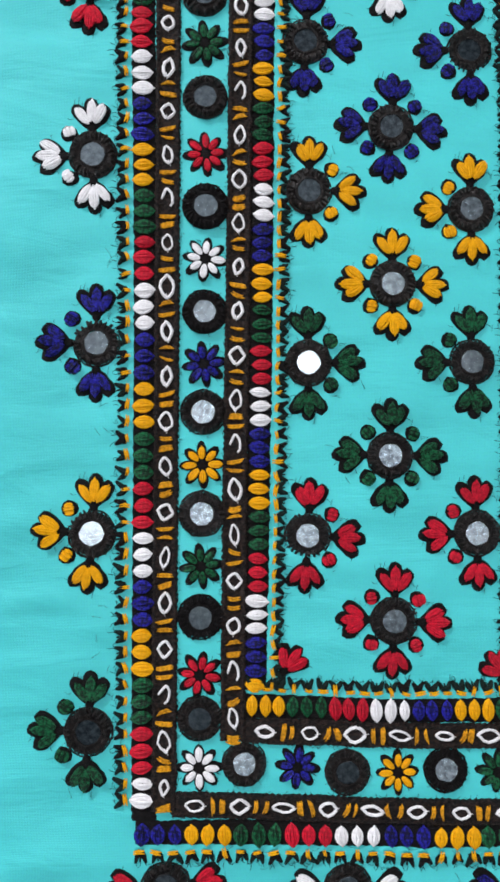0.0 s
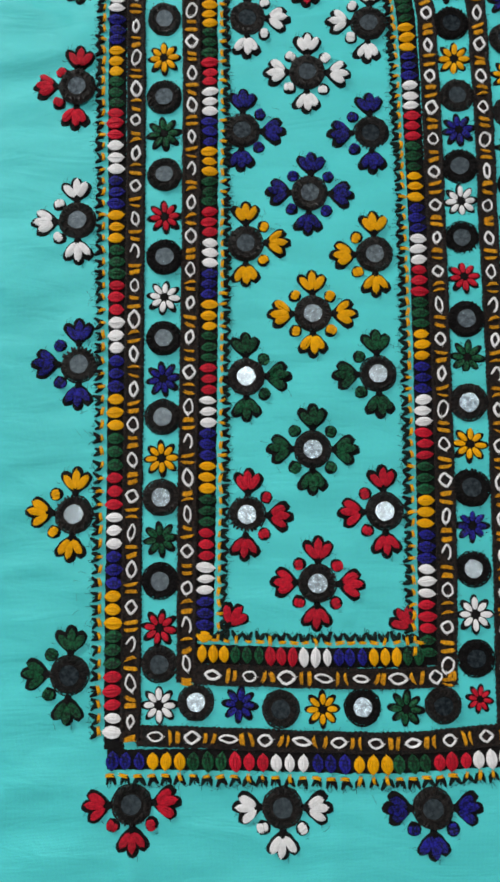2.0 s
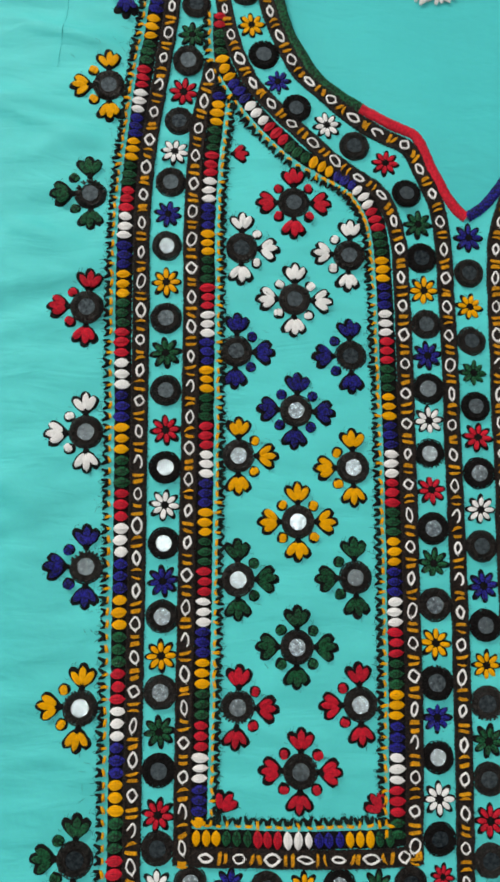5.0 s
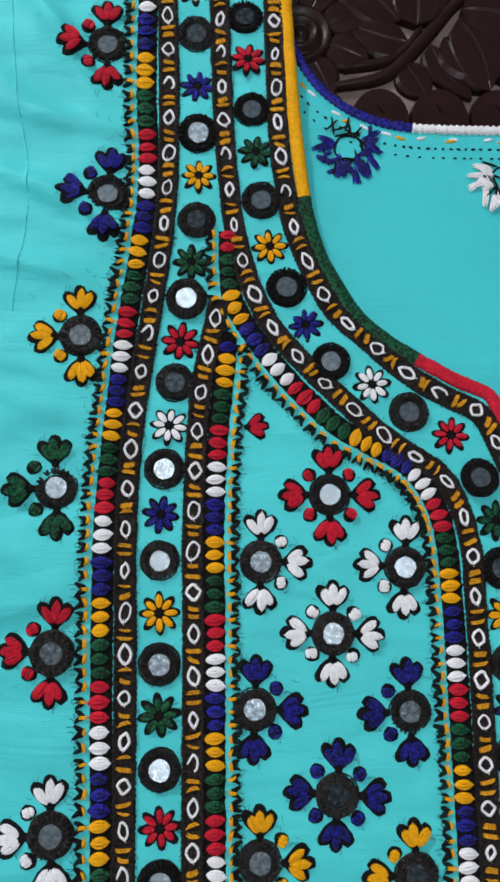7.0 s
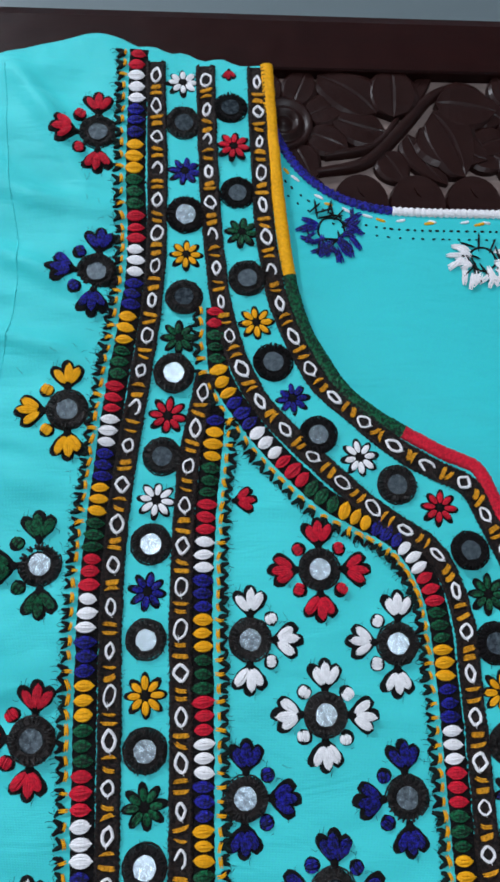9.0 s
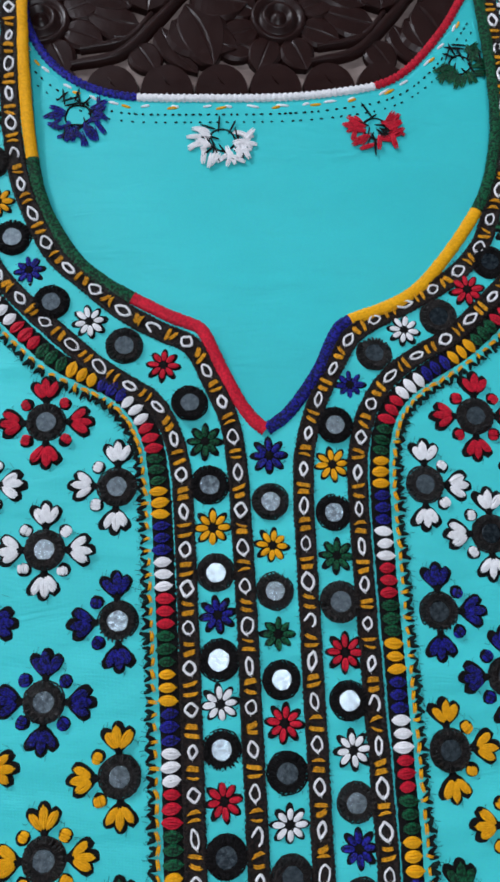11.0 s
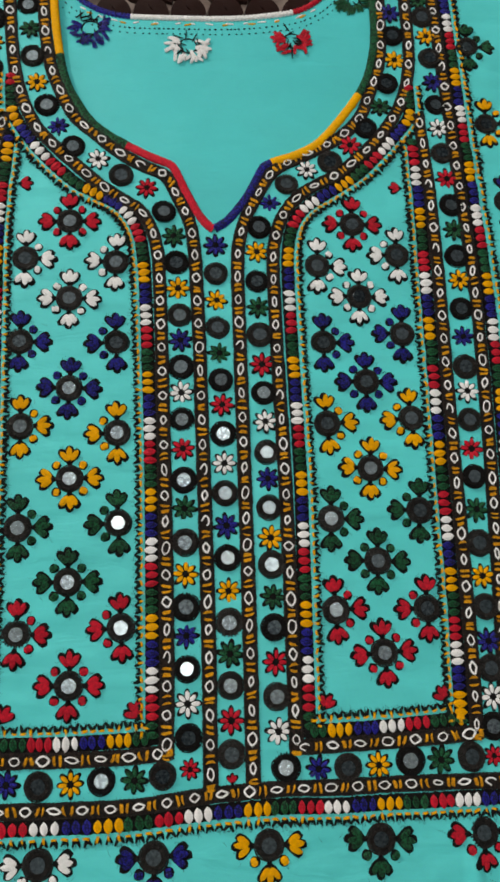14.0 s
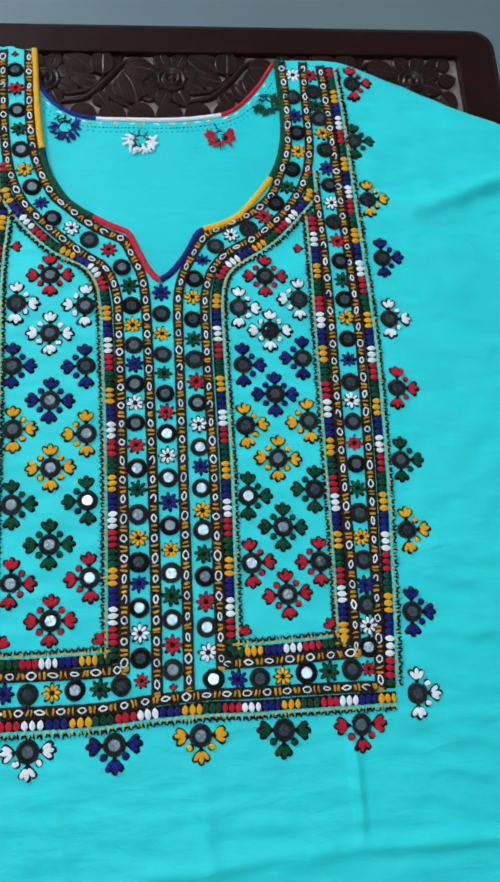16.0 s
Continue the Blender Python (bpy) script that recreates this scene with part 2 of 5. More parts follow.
# creases of the cloth: x, y of both ends, width, height
CREASES = [
    (-0.245, 0.449, -0.176, 0.438, 0.005, 0.0021), (-0.245, 0.428, -0.170, 0.396, 0.0045, 0.0022), (-0.245, 0.388, -0.176, 0.372, 0.0045, 0.0018),
    (-0.245, 0.338, -0.195, 0.322, 0.005, 0.0018), (-0.24, 0.278, -0.200, 0.264, 0.005, 0.0016), (-0.225, 0.515, -0.185, 0.45, 0.006, 0.0020),
    (0.133, -0.07, 0.135, -0.145, 0.004, 0.0020), (0.20, -0.006, 0.33, -0.008, 0.006, 0.0013),
    (0.10, -0.152, 0.33, -0.15, 0.005, 0.0020), (-0.10, -0.165, 0.11, -0.152, 0.006, 0.0016),
    (0.225, 0.355, 0.33, 0.395, 0.010, 0.0045), (-0.23, 0.20, -0.21, 0.05, 0.02, 0.0012),
    (-0.16, -0.09, -0.15, -0.17, 0.006, 0.0012), (-0.215, 0.50, -0.19, 0.47, 0.005, 0.0016), (-0.25, 0.475, -0.20, 0.44, 0.006, 0.0016),
    (-0.27, 0.35, -0.195, 0.335, 0.004, 0.0012), (-0.26, 0.40, -0.20, 0.398, 0.003, 0.0010), (-0.24, 0.15, -0.205, 0.13, 0.008, 0.0012), (0.22, 0.33, 0.30, 0.30, 0.012, 0.0014),
    (-0.08, -0.09, -0.07, -0.17, 0.007, 0.0012), (0.02, -0.10, 0.03, -0.17, 0.008, 0.0012), (0.22, 0.18, 0.30, 0.15, 0.012, 0.0012),
    (-0.02, 0.40, 0.01, 0.33, 0.016, 0.0012), (0.03, 0.385, 0.06, 0.37, 0.012, 0.0010),
]


def cloth_z(x, y):
    """Height of the front cloth's upper face."""
    z = CLOTH_Z + 0.0009 * noise.noise((x * 18, y * 18, 0.3)) + 0.0006 * noise.noise((x * 60, y * 45, 2.0))
    z += 0.0011 * noise.noise((x * 30, y * 110, 5.0)) + 0.0003 * noise.noise((x * 130, y * 130, 8.0))
    away = min(max((abs(x) - 0.172) / 0.02, 0.0), 1.0)
    if away:
        z += 0.0022 * away * noise.noise((x * 9, (y + 0.3 * abs(x)) * 62, 12.0))
    for x0, y0, x1, y1, w, h in CREASES:
        dx, dy = x1 - x0, y1 - y0
        t = ((x - x0) * dx + (y - y0) * dy) / (dx * dx + dy * dy)
        u = min(max(t, 0), 1)
        d = math.hypot(x - x0 - u * dx, y - y0 - u * dy)
        w, h = 0.9 * w, 1.7 * h
        if d < 4 * w:
            z += h * math.exp(-(d / w) ** 2) * (0.35 + 0.65 * math.sin(math.pi * min(max(t, 0.02), 0.98)))
    return z


def tilt_back(tilt):
    """Takes out the turn about the normal that aligning to it brought in."""
    xa = tilt.to_3x3() @ Vector((1, 0, 0))
    return pose(0, 0, 0, 0, 0, -math.degrees(math.atan2(xa.y, xa.x)))


def seat(x, y, turn=0.0, lift=0.0, scale=1.0, tx=0.0, ty=0.0):
    """A pose on the cloth; turn in degrees."""
    e = 0.004
    sx, sy = (cloth_z(x + e, y) - cloth_z(x - e, y)) / (2 * e), (cloth_z(x, y + e) - cloth_z(x, y - e)) / (2 * e)
    tilt = Vector((-sx, -sy, 1)).to_track_quat("Z", "Y").to_matrix().to_4x4()
    m = Matrix.Translation((x, y, cloth_z(x, y) + lift)) @ tilt @ tilt_back(tilt) @ pose(0, 0, 0, tx, ty, turn)
    return m @ Matrix.Scale(scale, 4) if scale != 1 else m


def pad(bm, outline, height, z=0.0, crown=0.55, edge=0.93):
    """A raised pad over an outline."""
    cx = sum(p[0] for p in outline) / len(outline)
    cy = sum(p[1] for p in outline) / len(outline)
    rows = []
    for k, h in ((1.0, 0.0), (edge, 0.55), (crown, 0.95)):
        rows.append([bm.verts.new((cx + (x - cx) * k, cy + (y - cy) * k, z + h * height)) for x, y in outline])
    top = bm.verts.new((cx, cy, z + height))
    n = len(outline)
    for a, b in zip(rows, rows[1:]):
        for i in range(n):
            bm.faces.new((a[i], a[(i + 1) % n], b[(i + 1) % n], b[i]))
    for i in range(n):
        bm.faces.new((rows[-1][i], rows[-1][(i + 1) % n], top))


def lens(length, width, n=12, cx=0.0, cy=0.0, turn=0.0, power=1.3):
    """A pointed oval outline."""
    pts = []
    c, s = math.cos(turn), math.sin(turn)
    for i in range(n):
        a = 2 * math.pi * i / n
        x = math.cos(a) * length / 2
        y = math.copysign(abs(math.sin(a)) ** power, math.sin(a)) * width / 2
        pts.append((cx + c * x - s * y, cy + s * x + c * y))
    return pts


def disc(r, n=14, wob=0.0, rng=None):
    return [((r + (rng.uniform(-wob, wob) if rng else 0)) * math.cos(2 * math.pi * i / n),
             (r + (rng.uniform(-wob, wob) if rng else 0)) * math.sin(2 * math.pi * i / n)) for i in range(n)]


def thread(bm, pts, r, taper=0.35):
    """One laid thread: a rounded ridge along points (x, y, z)."""
    rows = []
    n = len(pts) - 1
    for i, p in enumerate(pts):
        a, b = pts[max(i - 1, 0)], pts[min(i + 1, n)]
        dx, dy = b[0] - a[0], b[1] - a[1]
        d = math.hypot(dx, dy) or 1
        dx, dy = dx / d, dy / d
        w = r * (taper if i in (0, n) else 1.0)
        rows.append([bm.verts.new((p[0] - dy * w * u, p[1] + dx * w * u, p[2] + w * h)) for u, h in ((-1.0, -0.9), (-0.6, 0.45), (0.6, 0.45), (1.0, -0.9))])
    for a, b in zip(rows, rows[1:]):
        for j in range(3):
            bm.faces.new((a[j], b[j], b[j + 1], a[j + 1]))


def oval_shape(t):
    return max(math.sin(math.pi * t), 0.0) ** 1.05


def fan_shape(t):
    return max(math.sin(math.pi * min(0.06 + 0.94 * t ** 1.25, 1.0)), 0.0) ** 0.75


def satin(bm, long, wide, n, rg, x=0.0, y=0.0, turn=0.0, high=0.0011, z=0.0, shape=oval_shape, ends=0.07, segs=6):
    """A patch filled with threads side by side, from (x, y) along turn."""
    c, q = math.cos(turn), math.sin(turn)
    for k in range(n):
        u = (2 * k + 1) / n - 1 + rg.uniform(-0.35, 0.35) / n
        e0, e1 = rg.uniform(0, ends) + 0.05 * abs(u), 1 - rg.uniform(0, ends) - 0.09 * abs(u)
        sway, lift = rg.uniform(-0.1, 0.1), rg.uniform(0.8, 1.15)
        pts = []
        for i in range(segs + 1):
            t = e0 + (e1 - e0) * i / segs
            w = shape(t)
            px, py = t * long, (u * w + sway * math.sin(2 * math.pi * t) / n) * wide / 2
            pts.append((x + c * px - q * py, y + q * px + c * py, z + high * lift * (0.25 + 0.75 * w ** 0.7) * (1 - 0.55 * u * u)))
        thread(bm, pts, wide / n * 0.6)


def hairs(bm, count, rg, place, long=0.0016, thick=0.00007):
    """Fine loose fibres; place(rg) gives x, y, z and heading."""
    for _ in range(count):
        x, y, z, h = place(rg)
        bend, pts = rg.uniform(-0.7, 0.7), []
        st = long * rg.uniform(0.4, 1.3) / 3
        for k in range(4):
            pts.append((x, y, z + 0.0003 * math.sin(k)))
            x, y, h = x + math.cos(h) * st, y + math.sin(h) * st, h + bend
        thread(bm, pts, thick, 0.6)


def mesh_of(name, build, mat):
    bm = bmesh.new()
    build(bm)
    me = bpy.data.meshes.new(name)
    bm.normal_update()
    bm.to_mesh(me)
    bm.free()
    me.materials.append(mat)
    me.polygons.foreach_set("use_smooth", [True] * len(me.polygons))
    return me


rng = random.Random(7)

# ---- room ----
def box(bm, x0, x1, y0, y1, z0, z1):
    m = Matrix.Translation(((x0 + x1) / 2, (y0 + y1) / 2, (z0 + z1) / 2)) @ Matrix.Diagonal((x1 - x0, y1 - y0, z1 - z0, 1))
    bmesh.ops.create_cube(bm, size=1, matrix=m)


def box_ob(name, dims, mat, parent=None, label="", bevel=0.0):
    bm = bmesh.new()
    box(bm, *dims)
    if bevel:
        bmesh.ops.bevel(bm, geom=bm.edges[:], offset=bevel, segments=2, affect="EDGES")
    return finish(name, bm, mat, parent, label, smooth=False)


floor = tagged(box_ob("floor", (-2.2, 2.2, -2.0, 2.4, -0.1, 0.0), FLOOR), "plain grey polished floor of the room", "floor", kind="structure")
for nm, d in (("wall_north", (-2.2, 2.2, 2.4, 2.5, -0.1, 2.6)), ("wall_south", (-2.2, 2.2, -2.1, -2.0, -0.1, 2.6)),
              ("wall_east", (2.2, 2.3, -2.1, 2.5, -0.1, 2.6)), ("wall_west", (-2.3, -2.2, -2.1, 2.5, -0.1, 2.6))):
    tagged(box_ob(nm, d, WALL), "plain painted grey-white room wall", "wall", kind="structure")
tagged(box_ob("ceiling", (-2.2, 2.2, -2.0, 2.4, 2.5, 2.6), CEIL), "plain painted grey ceiling", "ceiling", kind="structure")

# body of the added ceiling lamp over the table
flash_stand_in_lamp = tagged(new("flash_stand_in_lamp"), "round white flush ceiling lamp, switched on, added to stand in for a phone flash", "lamp")
flash_stand_in_lamp.location = (-0.07, 0.14, 2.5)
bm = bmesh.new()
bmesh.ops.create_cone(bm, cap_ends=True, segments=48, radius1=0.19, radius2=0.20, depth=0.035, matrix=Matrix.Translation((0, 0, -0.0175)))
finish("housing", bm, LAMPBODY, flash_stand_in_lamp, smooth=False)
bm = bmesh.new()
bmesh.ops.create_cone(bm, cap_ends=True, segments=48, radius1=0.155, radius2=0.172, depth=0.012, matrix=Matrix.Translation((0, 0, -0.041)))
finish("diffuser", bm, GLOW, flash_stand_in_lamp, "glowing white diffuser of the added ceiling lamp", smooth=False)

# body of the added tube lamp high on the wall
added_relief_lamp = tagged(new("added_relief_lamp"), "long white tube lamp on the room wall, switched on, added for slanting light", "lamp")
added_relief_lamp.location = (-1.50, 2.4, 2.15)
box_ob("housing", (-0.55, 0.55, -0.045, -0.001, -0.03, 0.03), LAMPBODY, added_relief_lamp)
bm = bmesh.new()
bmesh.ops.create_cone(bm, cap_ends=True, segments=16, radius1=0.016, radius2=0.016, depth=1.0, matrix=Matrix.Translation((0, -0.066, 0)) @ Matrix.Rotation(math.pi / 2, 4, "Y"))
finish("tube", bm, GLOW, added_relief_lamp, "glowing white tube of the added wall lamp")

# ---- carved table ----
TX0, TX1, TY0, TY1 = -0.30, 0.3280, -0.62, 0.5520
PX0, PX1, PY0, PY1 = -0.262, 0.287, -0.58, 0.5190
table = tagged(new("coffee_table"), "dark lacquered wooden coffee table with floral carved top", "table")
table.matrix_basis = pose(0, 0.54, 0, 0, 0, 1.6) @ pose(0, -0.54, 0)


def rounded(x0, x1, y0, y1, r, n=6):
    pts = []
    for cx, cy, a0 in ((x1 - r, y1 - r, 0), (x0 + r, y1 - r, 90), (x0 + r, y0 + r, 180), (x1 - r, y0 + r, 270)):
        for k in range(n + 1):
            a = radians(a0 + 90 * k / n)
            pts.append((cx + r * math.cos(a), cy + r * math.sin(a)))
    return pts


def ring_between(bm, loops):
    """Bridges loops of equally many points (x, y, z)."""
    rows = [[bm.verts.new(p) for p in lp] for lp in loops]
    n = len(rows[0])
    for a, b in zip(rows, rows[1:]):
        for i in range(n):
            bm.faces.new((a[i], a[(i + 1) % n], b[(i + 1) % n], b[i]))
    return rows


def loop3(x0, x1, y0, y1, r, z):
    return [(x, y, z) for x, y in rounded(x0, x1, y0, y1, r)]


bm = bmesh.new()
e = 0.004
ring_between(bm, [
    loop3(TX0 + e, TX1 - e, TY0 + e, TY1 - e, 0.02, TABLE_Z - 0.045), loop3(TX0, TX1, TY0, TY1, 0.022, TABLE_Z - 0.040),
    loop3(TX0, TX1, TY0, TY1, 0.022, TABLE_Z - 0.007), loop3(TX0 + 0.002, TX1 - 0.002, TY0 + 0.002, TY1 - 0.002, 0.021, TABLE_Z - 0.002),
    loop3(TX0 + 0.007, TX1 - 0.007, TY0 + 0.007, TY1 - 0.007, 0.018, TABLE_Z),
    loop3(PX0 - 0.0007, PX1 + 0.0007, PY0 - 0.0007, PY1 + 0.0007, 0.005, TABLE_Z),
    loop3(PX0, PX1, PY0, PY1, 0.004, TABLE_Z - 0.0009), loop3(PX0, PX1, PY0, PY1, 0.004, TABLE_Z - 0.009),
    loop3(PX0, PX1, PY0, PY1, 0.004, TABLE_Z - 0.045)])
finish("frame", bm, WOOD, table, "dark lacquered frame with rounded corners", smooth=False)
box_ob("carving_ground", (PX0 + 0.0005, PX1 - 0.0005, PY0 + 0.0005, PY1 - 0.0005, TABLE_Z - 0.03, TABLE_Z - 0.0062), GROUND, table, "dusty sunk ground of the carving")
for lx in (TX0 + 0.05, TX1 - 0.05):
    for ly in (TY0 + 0.05, TY1 - 0.05):
        bm = bmesh.new()
        bmesh.ops.create_cone(bm, cap_ends=True, segments=16, radius1=0.016, radius2=0.024, depth=TABLE_Z - 0.044,
                              matrix=Matrix.Translation((lx, ly, (TABLE_Z - 0.044) / 2)))
        finish("leg", bm, WOOD, table)

CARVE_Z = TABLE_Z - 0.0068


def build_leaf(bm, long=0.024, wide=0.014, high=0.0052, curl=0.0):
    """A carved leaf along +x from its stalk, with a sunk midrib."""
    n = 9
    rows = []
    for i in range(n + 1):
        t = i / n
        w = wide / 2 * (math.sin(math.pi * t ** 0.85) ** 0.55 if 0 < t < 1 else 0.02)
        cy = curl * t * t * long
        prof = ((-1.0, 0.0), (-0.93, 0.78), (-0.74, 1.0), (-0.1, 1.0), (0.0, 0.93), (0.1, 1.0), (0.74, 1.0), (0.93, 0.78), (1.0, 0.0))
        rows.append([bm.verts.new((t * long, cy + u * w, h * high * (0.5 + 0.5 * math.sin(math.pi * min(max(t, 0.1), 0.9)) ** 0.25))) for u, h in prof])
    for a, b in zip(rows, rows[1:]):
        for j in range(8):
            bm.faces.new((a[j], b[j], b[j + 1], a[j + 1]))


def build_rosette(bm):
    prof = ((0.0, 0.006), (0.0022, 0.0058), (0.0034, 0.0036), (0.0048, 0.0036), (0.006, 0.0062), (0.0076, 0.006), (0.0086, 0.0034), (0.0102, 0.0034), (0.0116, 0.0055), (0.0132, 0.0048), (0.0142, 0.0))
    n = 28
    rows = [[bm.verts.new((r * math.cos(2 * math.pi * i / n), r * math.sin(2 * math.pi * i / n), z)) for i in range(n)] for r, z in prof[1:]]
    c = bm.verts.new((0, 0, prof[0][1]))
    for i in range(n):
        bm.faces.new((c, rows[0][i], rows[0][(i + 1) % n]))
    for a, b in zip(rows, rows[1:]):
        for i in range(n):
            bm.faces.new((a[i], b[i], b[(i + 1) % n], a[(i + 1) % n]))


def build_scallop(bm):
    """A broad flat half-round with a short nick cut into its top."""
    pad(bm, [(0.0131 * math.cos(a), 0.0150 * math.sin(a)) for a in [2 * math.pi * i / 24 for i in range(24)]], 0.0054, crown=0.93, edge=0.975)
    thread(bm, [(-0.0016, 0.0075, 0.0056), (-0.0002, 0.0045, 0.0059), (0.0014, 0.0025, 0.0056)], 0.0006)


LEAF = [mesh_of("leaf", lambda b, c=c, l=l, w=w: build_leaf(b, l, w, 0.0056, c), CARVED)
        for c, l, w in ((0.25, 0.028, 0.022), (-0.25, 0.028, 0.022), (0.0, 0.023, 0.021), (0.35, 0.034, 0.017), (-0.35, 0.034, 0.017))]
ROSETTE = mesh_of("rosette", build_rosette, CARVED)
SCALLOP = mesh_of("scallop", build_scallop, CARVED)
for g in LEAF + [SCALLOP]:
    g.polygons.foreach_set("use_smooth", [False] * len(g.polygons))


def stem(points, r=0.0026):
    bm = bmesh.new()
    p = spline(points, 0.003)
    rows = []
    for i in range(len(p)):
        a, b = p[max(i - 1, 0)], p[min(i + 1, len(p) - 1)]
        d = (b - a) / (np.hypot(*(b - a)) or 1)
        w = r * (0.6 + 0.5 * math.sin(math.pi * i / (len(p) - 1)))
        rows.append([bm.verts.new((p[i][0] - d[1] * u * w, p[i][1] + d[0] * u * w, h)) for u, h in ((-1, 0), (-0.6, 0.0042), (0.6, 0.0042), (1, 0))])
    for a, b in zip(rows, rows[1:]):
        for j in range(3):
            bm.faces.new((a[j], b[j], b[j + 1], a[j + 1]))
    return finish("stem", bm, CARVED, table, m=pose(0, 0, CARVE_Z))


ROSE_Y, ROSE_STEP, ROSE_X = 0.4922, 0.1133, 0.0117
for k in range(-2, 3):
    rx = ROSE_X + k * ROSE_STEP
    link("rosette", ROSETTE, None, table, m=pose(rx, ROSE_Y, CARVE_Z))
    for j in range(8):
        a = 22.5 + 45 * j
        if ROSE_Y + 0.029 * math.sin(radians(a)) > PY1:
            continue
        link("leaf", LEAF[2], None, table, m=pose(rx + 0.0115 * math.cos(radians(a)), ROSE_Y + 0.0115 * math.sin(radians(a)), CARVE_Z - 0.0004, 0, 0, a) @ Matrix.Scale(0.86, 4))
    if k < 2:
        mx = rx + ROSE_STEP / 2
        stem([(rx + 0.014, ROSE_Y - 0.024), (mx - 0.020, ROSE_Y - 0.018), (mx - 0.002, ROSE_Y), (mx + 0.012, ROSE_Y + 0.016), (mx + 0.026, ROSE_Y + 0.023)], 0.0032)
        stem([(rx + 0.018, ROSE_Y - 0.016), (mx - 0.016, ROSE_Y - 0.010), (mx - 0.004, ROSE_Y + 0.004)], 0.0022)
        for dx, dy, a, v, sc in ((-0.014, 0.006, 128, 0, 1.0), (-0.006, 0.004, 88, 2, 1.05), (-0.010, -0.003, 178, 1, 0.85), (-0.012, -0.013, -60, 2, 0.7), (0.0, -0.004, -78, 3, 0.75),
                                 (0.005, -0.002, -42, 0, 1.05), (0.012, 0.007, -55, 1, 1.1), (0.014, 0.012, -8, 2, 1.1), (0.003, 0.012, 78, 4, 0.5), (0.027, -0.010, -25, 2, 0.8), (0.024, 0.004, 10, 0, 0.7)):
            link("leaf", LEAF[v], None, table, m=pose(mx + dx, ROSE_Y + dy, CARVE_Z - 0.0003, 0, 0, a) @ Matrix.Diagonal((1.12 * sc, 1.2 * sc, sc, 1)))
for dx, dy, a, v, sc in ((-0.006, 0.012, 60, 0, 0.7), (-0.010, 0.0, 10, 2, 0.8), (-0.008, -0.012, -40, 1, 0.75), (-0.020, 0.019, 15, 3, 0.6), (-0.022, -0.020, -10, 4, 0.6)):
    link("leaf", LEAF[v], None, table, m=pose(PX1 - 0.012 + dx, ROSE_Y + dy, CARVE_Z - 0.0003, 0, 0, a) @ Matrix.Scale(sc, 4))
for k in range(21):
    link("scallop", SCALLOP, None, table, m=pose(PX0 + 0.014 + k * 0.0256, 0.4520, CARVE_Z))
for k in range(19):
    link("scallop", SCALLOP, None, table, m=pose(PX1 - 0.016, 0.424 - k * 0.0256, CARVE_Z, 0, 0, 90))
    link("scallop", SCALLOP, None, table, m=pose(PX0 + 0.016, 0.424 - k * 0.0256, CARVE_Z, 0, 0, -90))

# ---- kurta ----
kurta = tagged(new("kurta"), "turquoise cotton tunic with mirror-work embroidered yoke, spread on the table", "tunic")
kurta.location = (0, 0, 0)

NECK_L = [(-0.1085, 0.512), (-0.1045, 0.4524), (-0.0996, 0.4106), (-0.0931, 0.3858), (-0.081, 0.3644), (-0.0678, 0.3517), (-0.0555, 0.3443),
          (-0.0401, 0.3360), (-0.0320, 0.3328), (-0.0262, 0.3293), (-0.0210, 0.3180), (-0.0128, 0.3005), (-0.0062, 0.2906), (-0.0008, 0.2858)]
NECK_R = [(-0.0008, 0.2858), (0.0095, 0.2938), (0.022, 0.3112), (0.0300, 0.3275), (0.037, 0.3335), (0.067, 0.3475), (0.0975, 0.3857), (0.1085, 0.4151), (0.1115, 0.447), (0.109, 0.508)]
BACK_EDGE = [(-0.108, 0.505), (-0.104, 0.479), (-0.088, 0.4565), (-0.06, 0.4445), (-0.015, 0.4440), (0.034, 0.4470), (0.065, 0.4548), (0.089, 0.4796), (0.107, 0.509)]
SHOULDER_R = [(0.109, 0.508), (0.135, 0.5095), (0.167, 0.509), (0.2138, 0.4904), (0.2655, 0.4675), (0.3168, 0.4465), (0.40, 0.41), (0.47, 0.37)]
SHOULDER_L = [(-0.47, 0.40), (-0.38, 0.445), (-0.30, 0.482), (-0.225, 0.511), (-0.205, 0.518), (-0.186, 0.525), (-0.1733, 0.5232), (-0.166, 0.5192), (-0.159, 0.5200), (-0.151, 0.5165), (-0.1446, 0.5170), (-0.137, 0.5128), (-0.129, 0.5142), (-0.120, 0.5110), (-0.1085, 0.5122)]


def drape(x, y, z):
    """Lets the cloth bend down past the table's sides."""
    for side, edge in ((1, TX1 - 0.004), (-1, TX0 + 0.004)):
        over = side * x - side * edge
        if over > 0:
            r = 0.012
            a = min(over / r, math.pi / 2)
            rest = max(over - r * math.pi / 2, 0)
            x = edge + side * (r * math.sin(a) + rest * 0.10)
            z = z - r * (1 - math.cos(a)) - rest
    return x, y, z


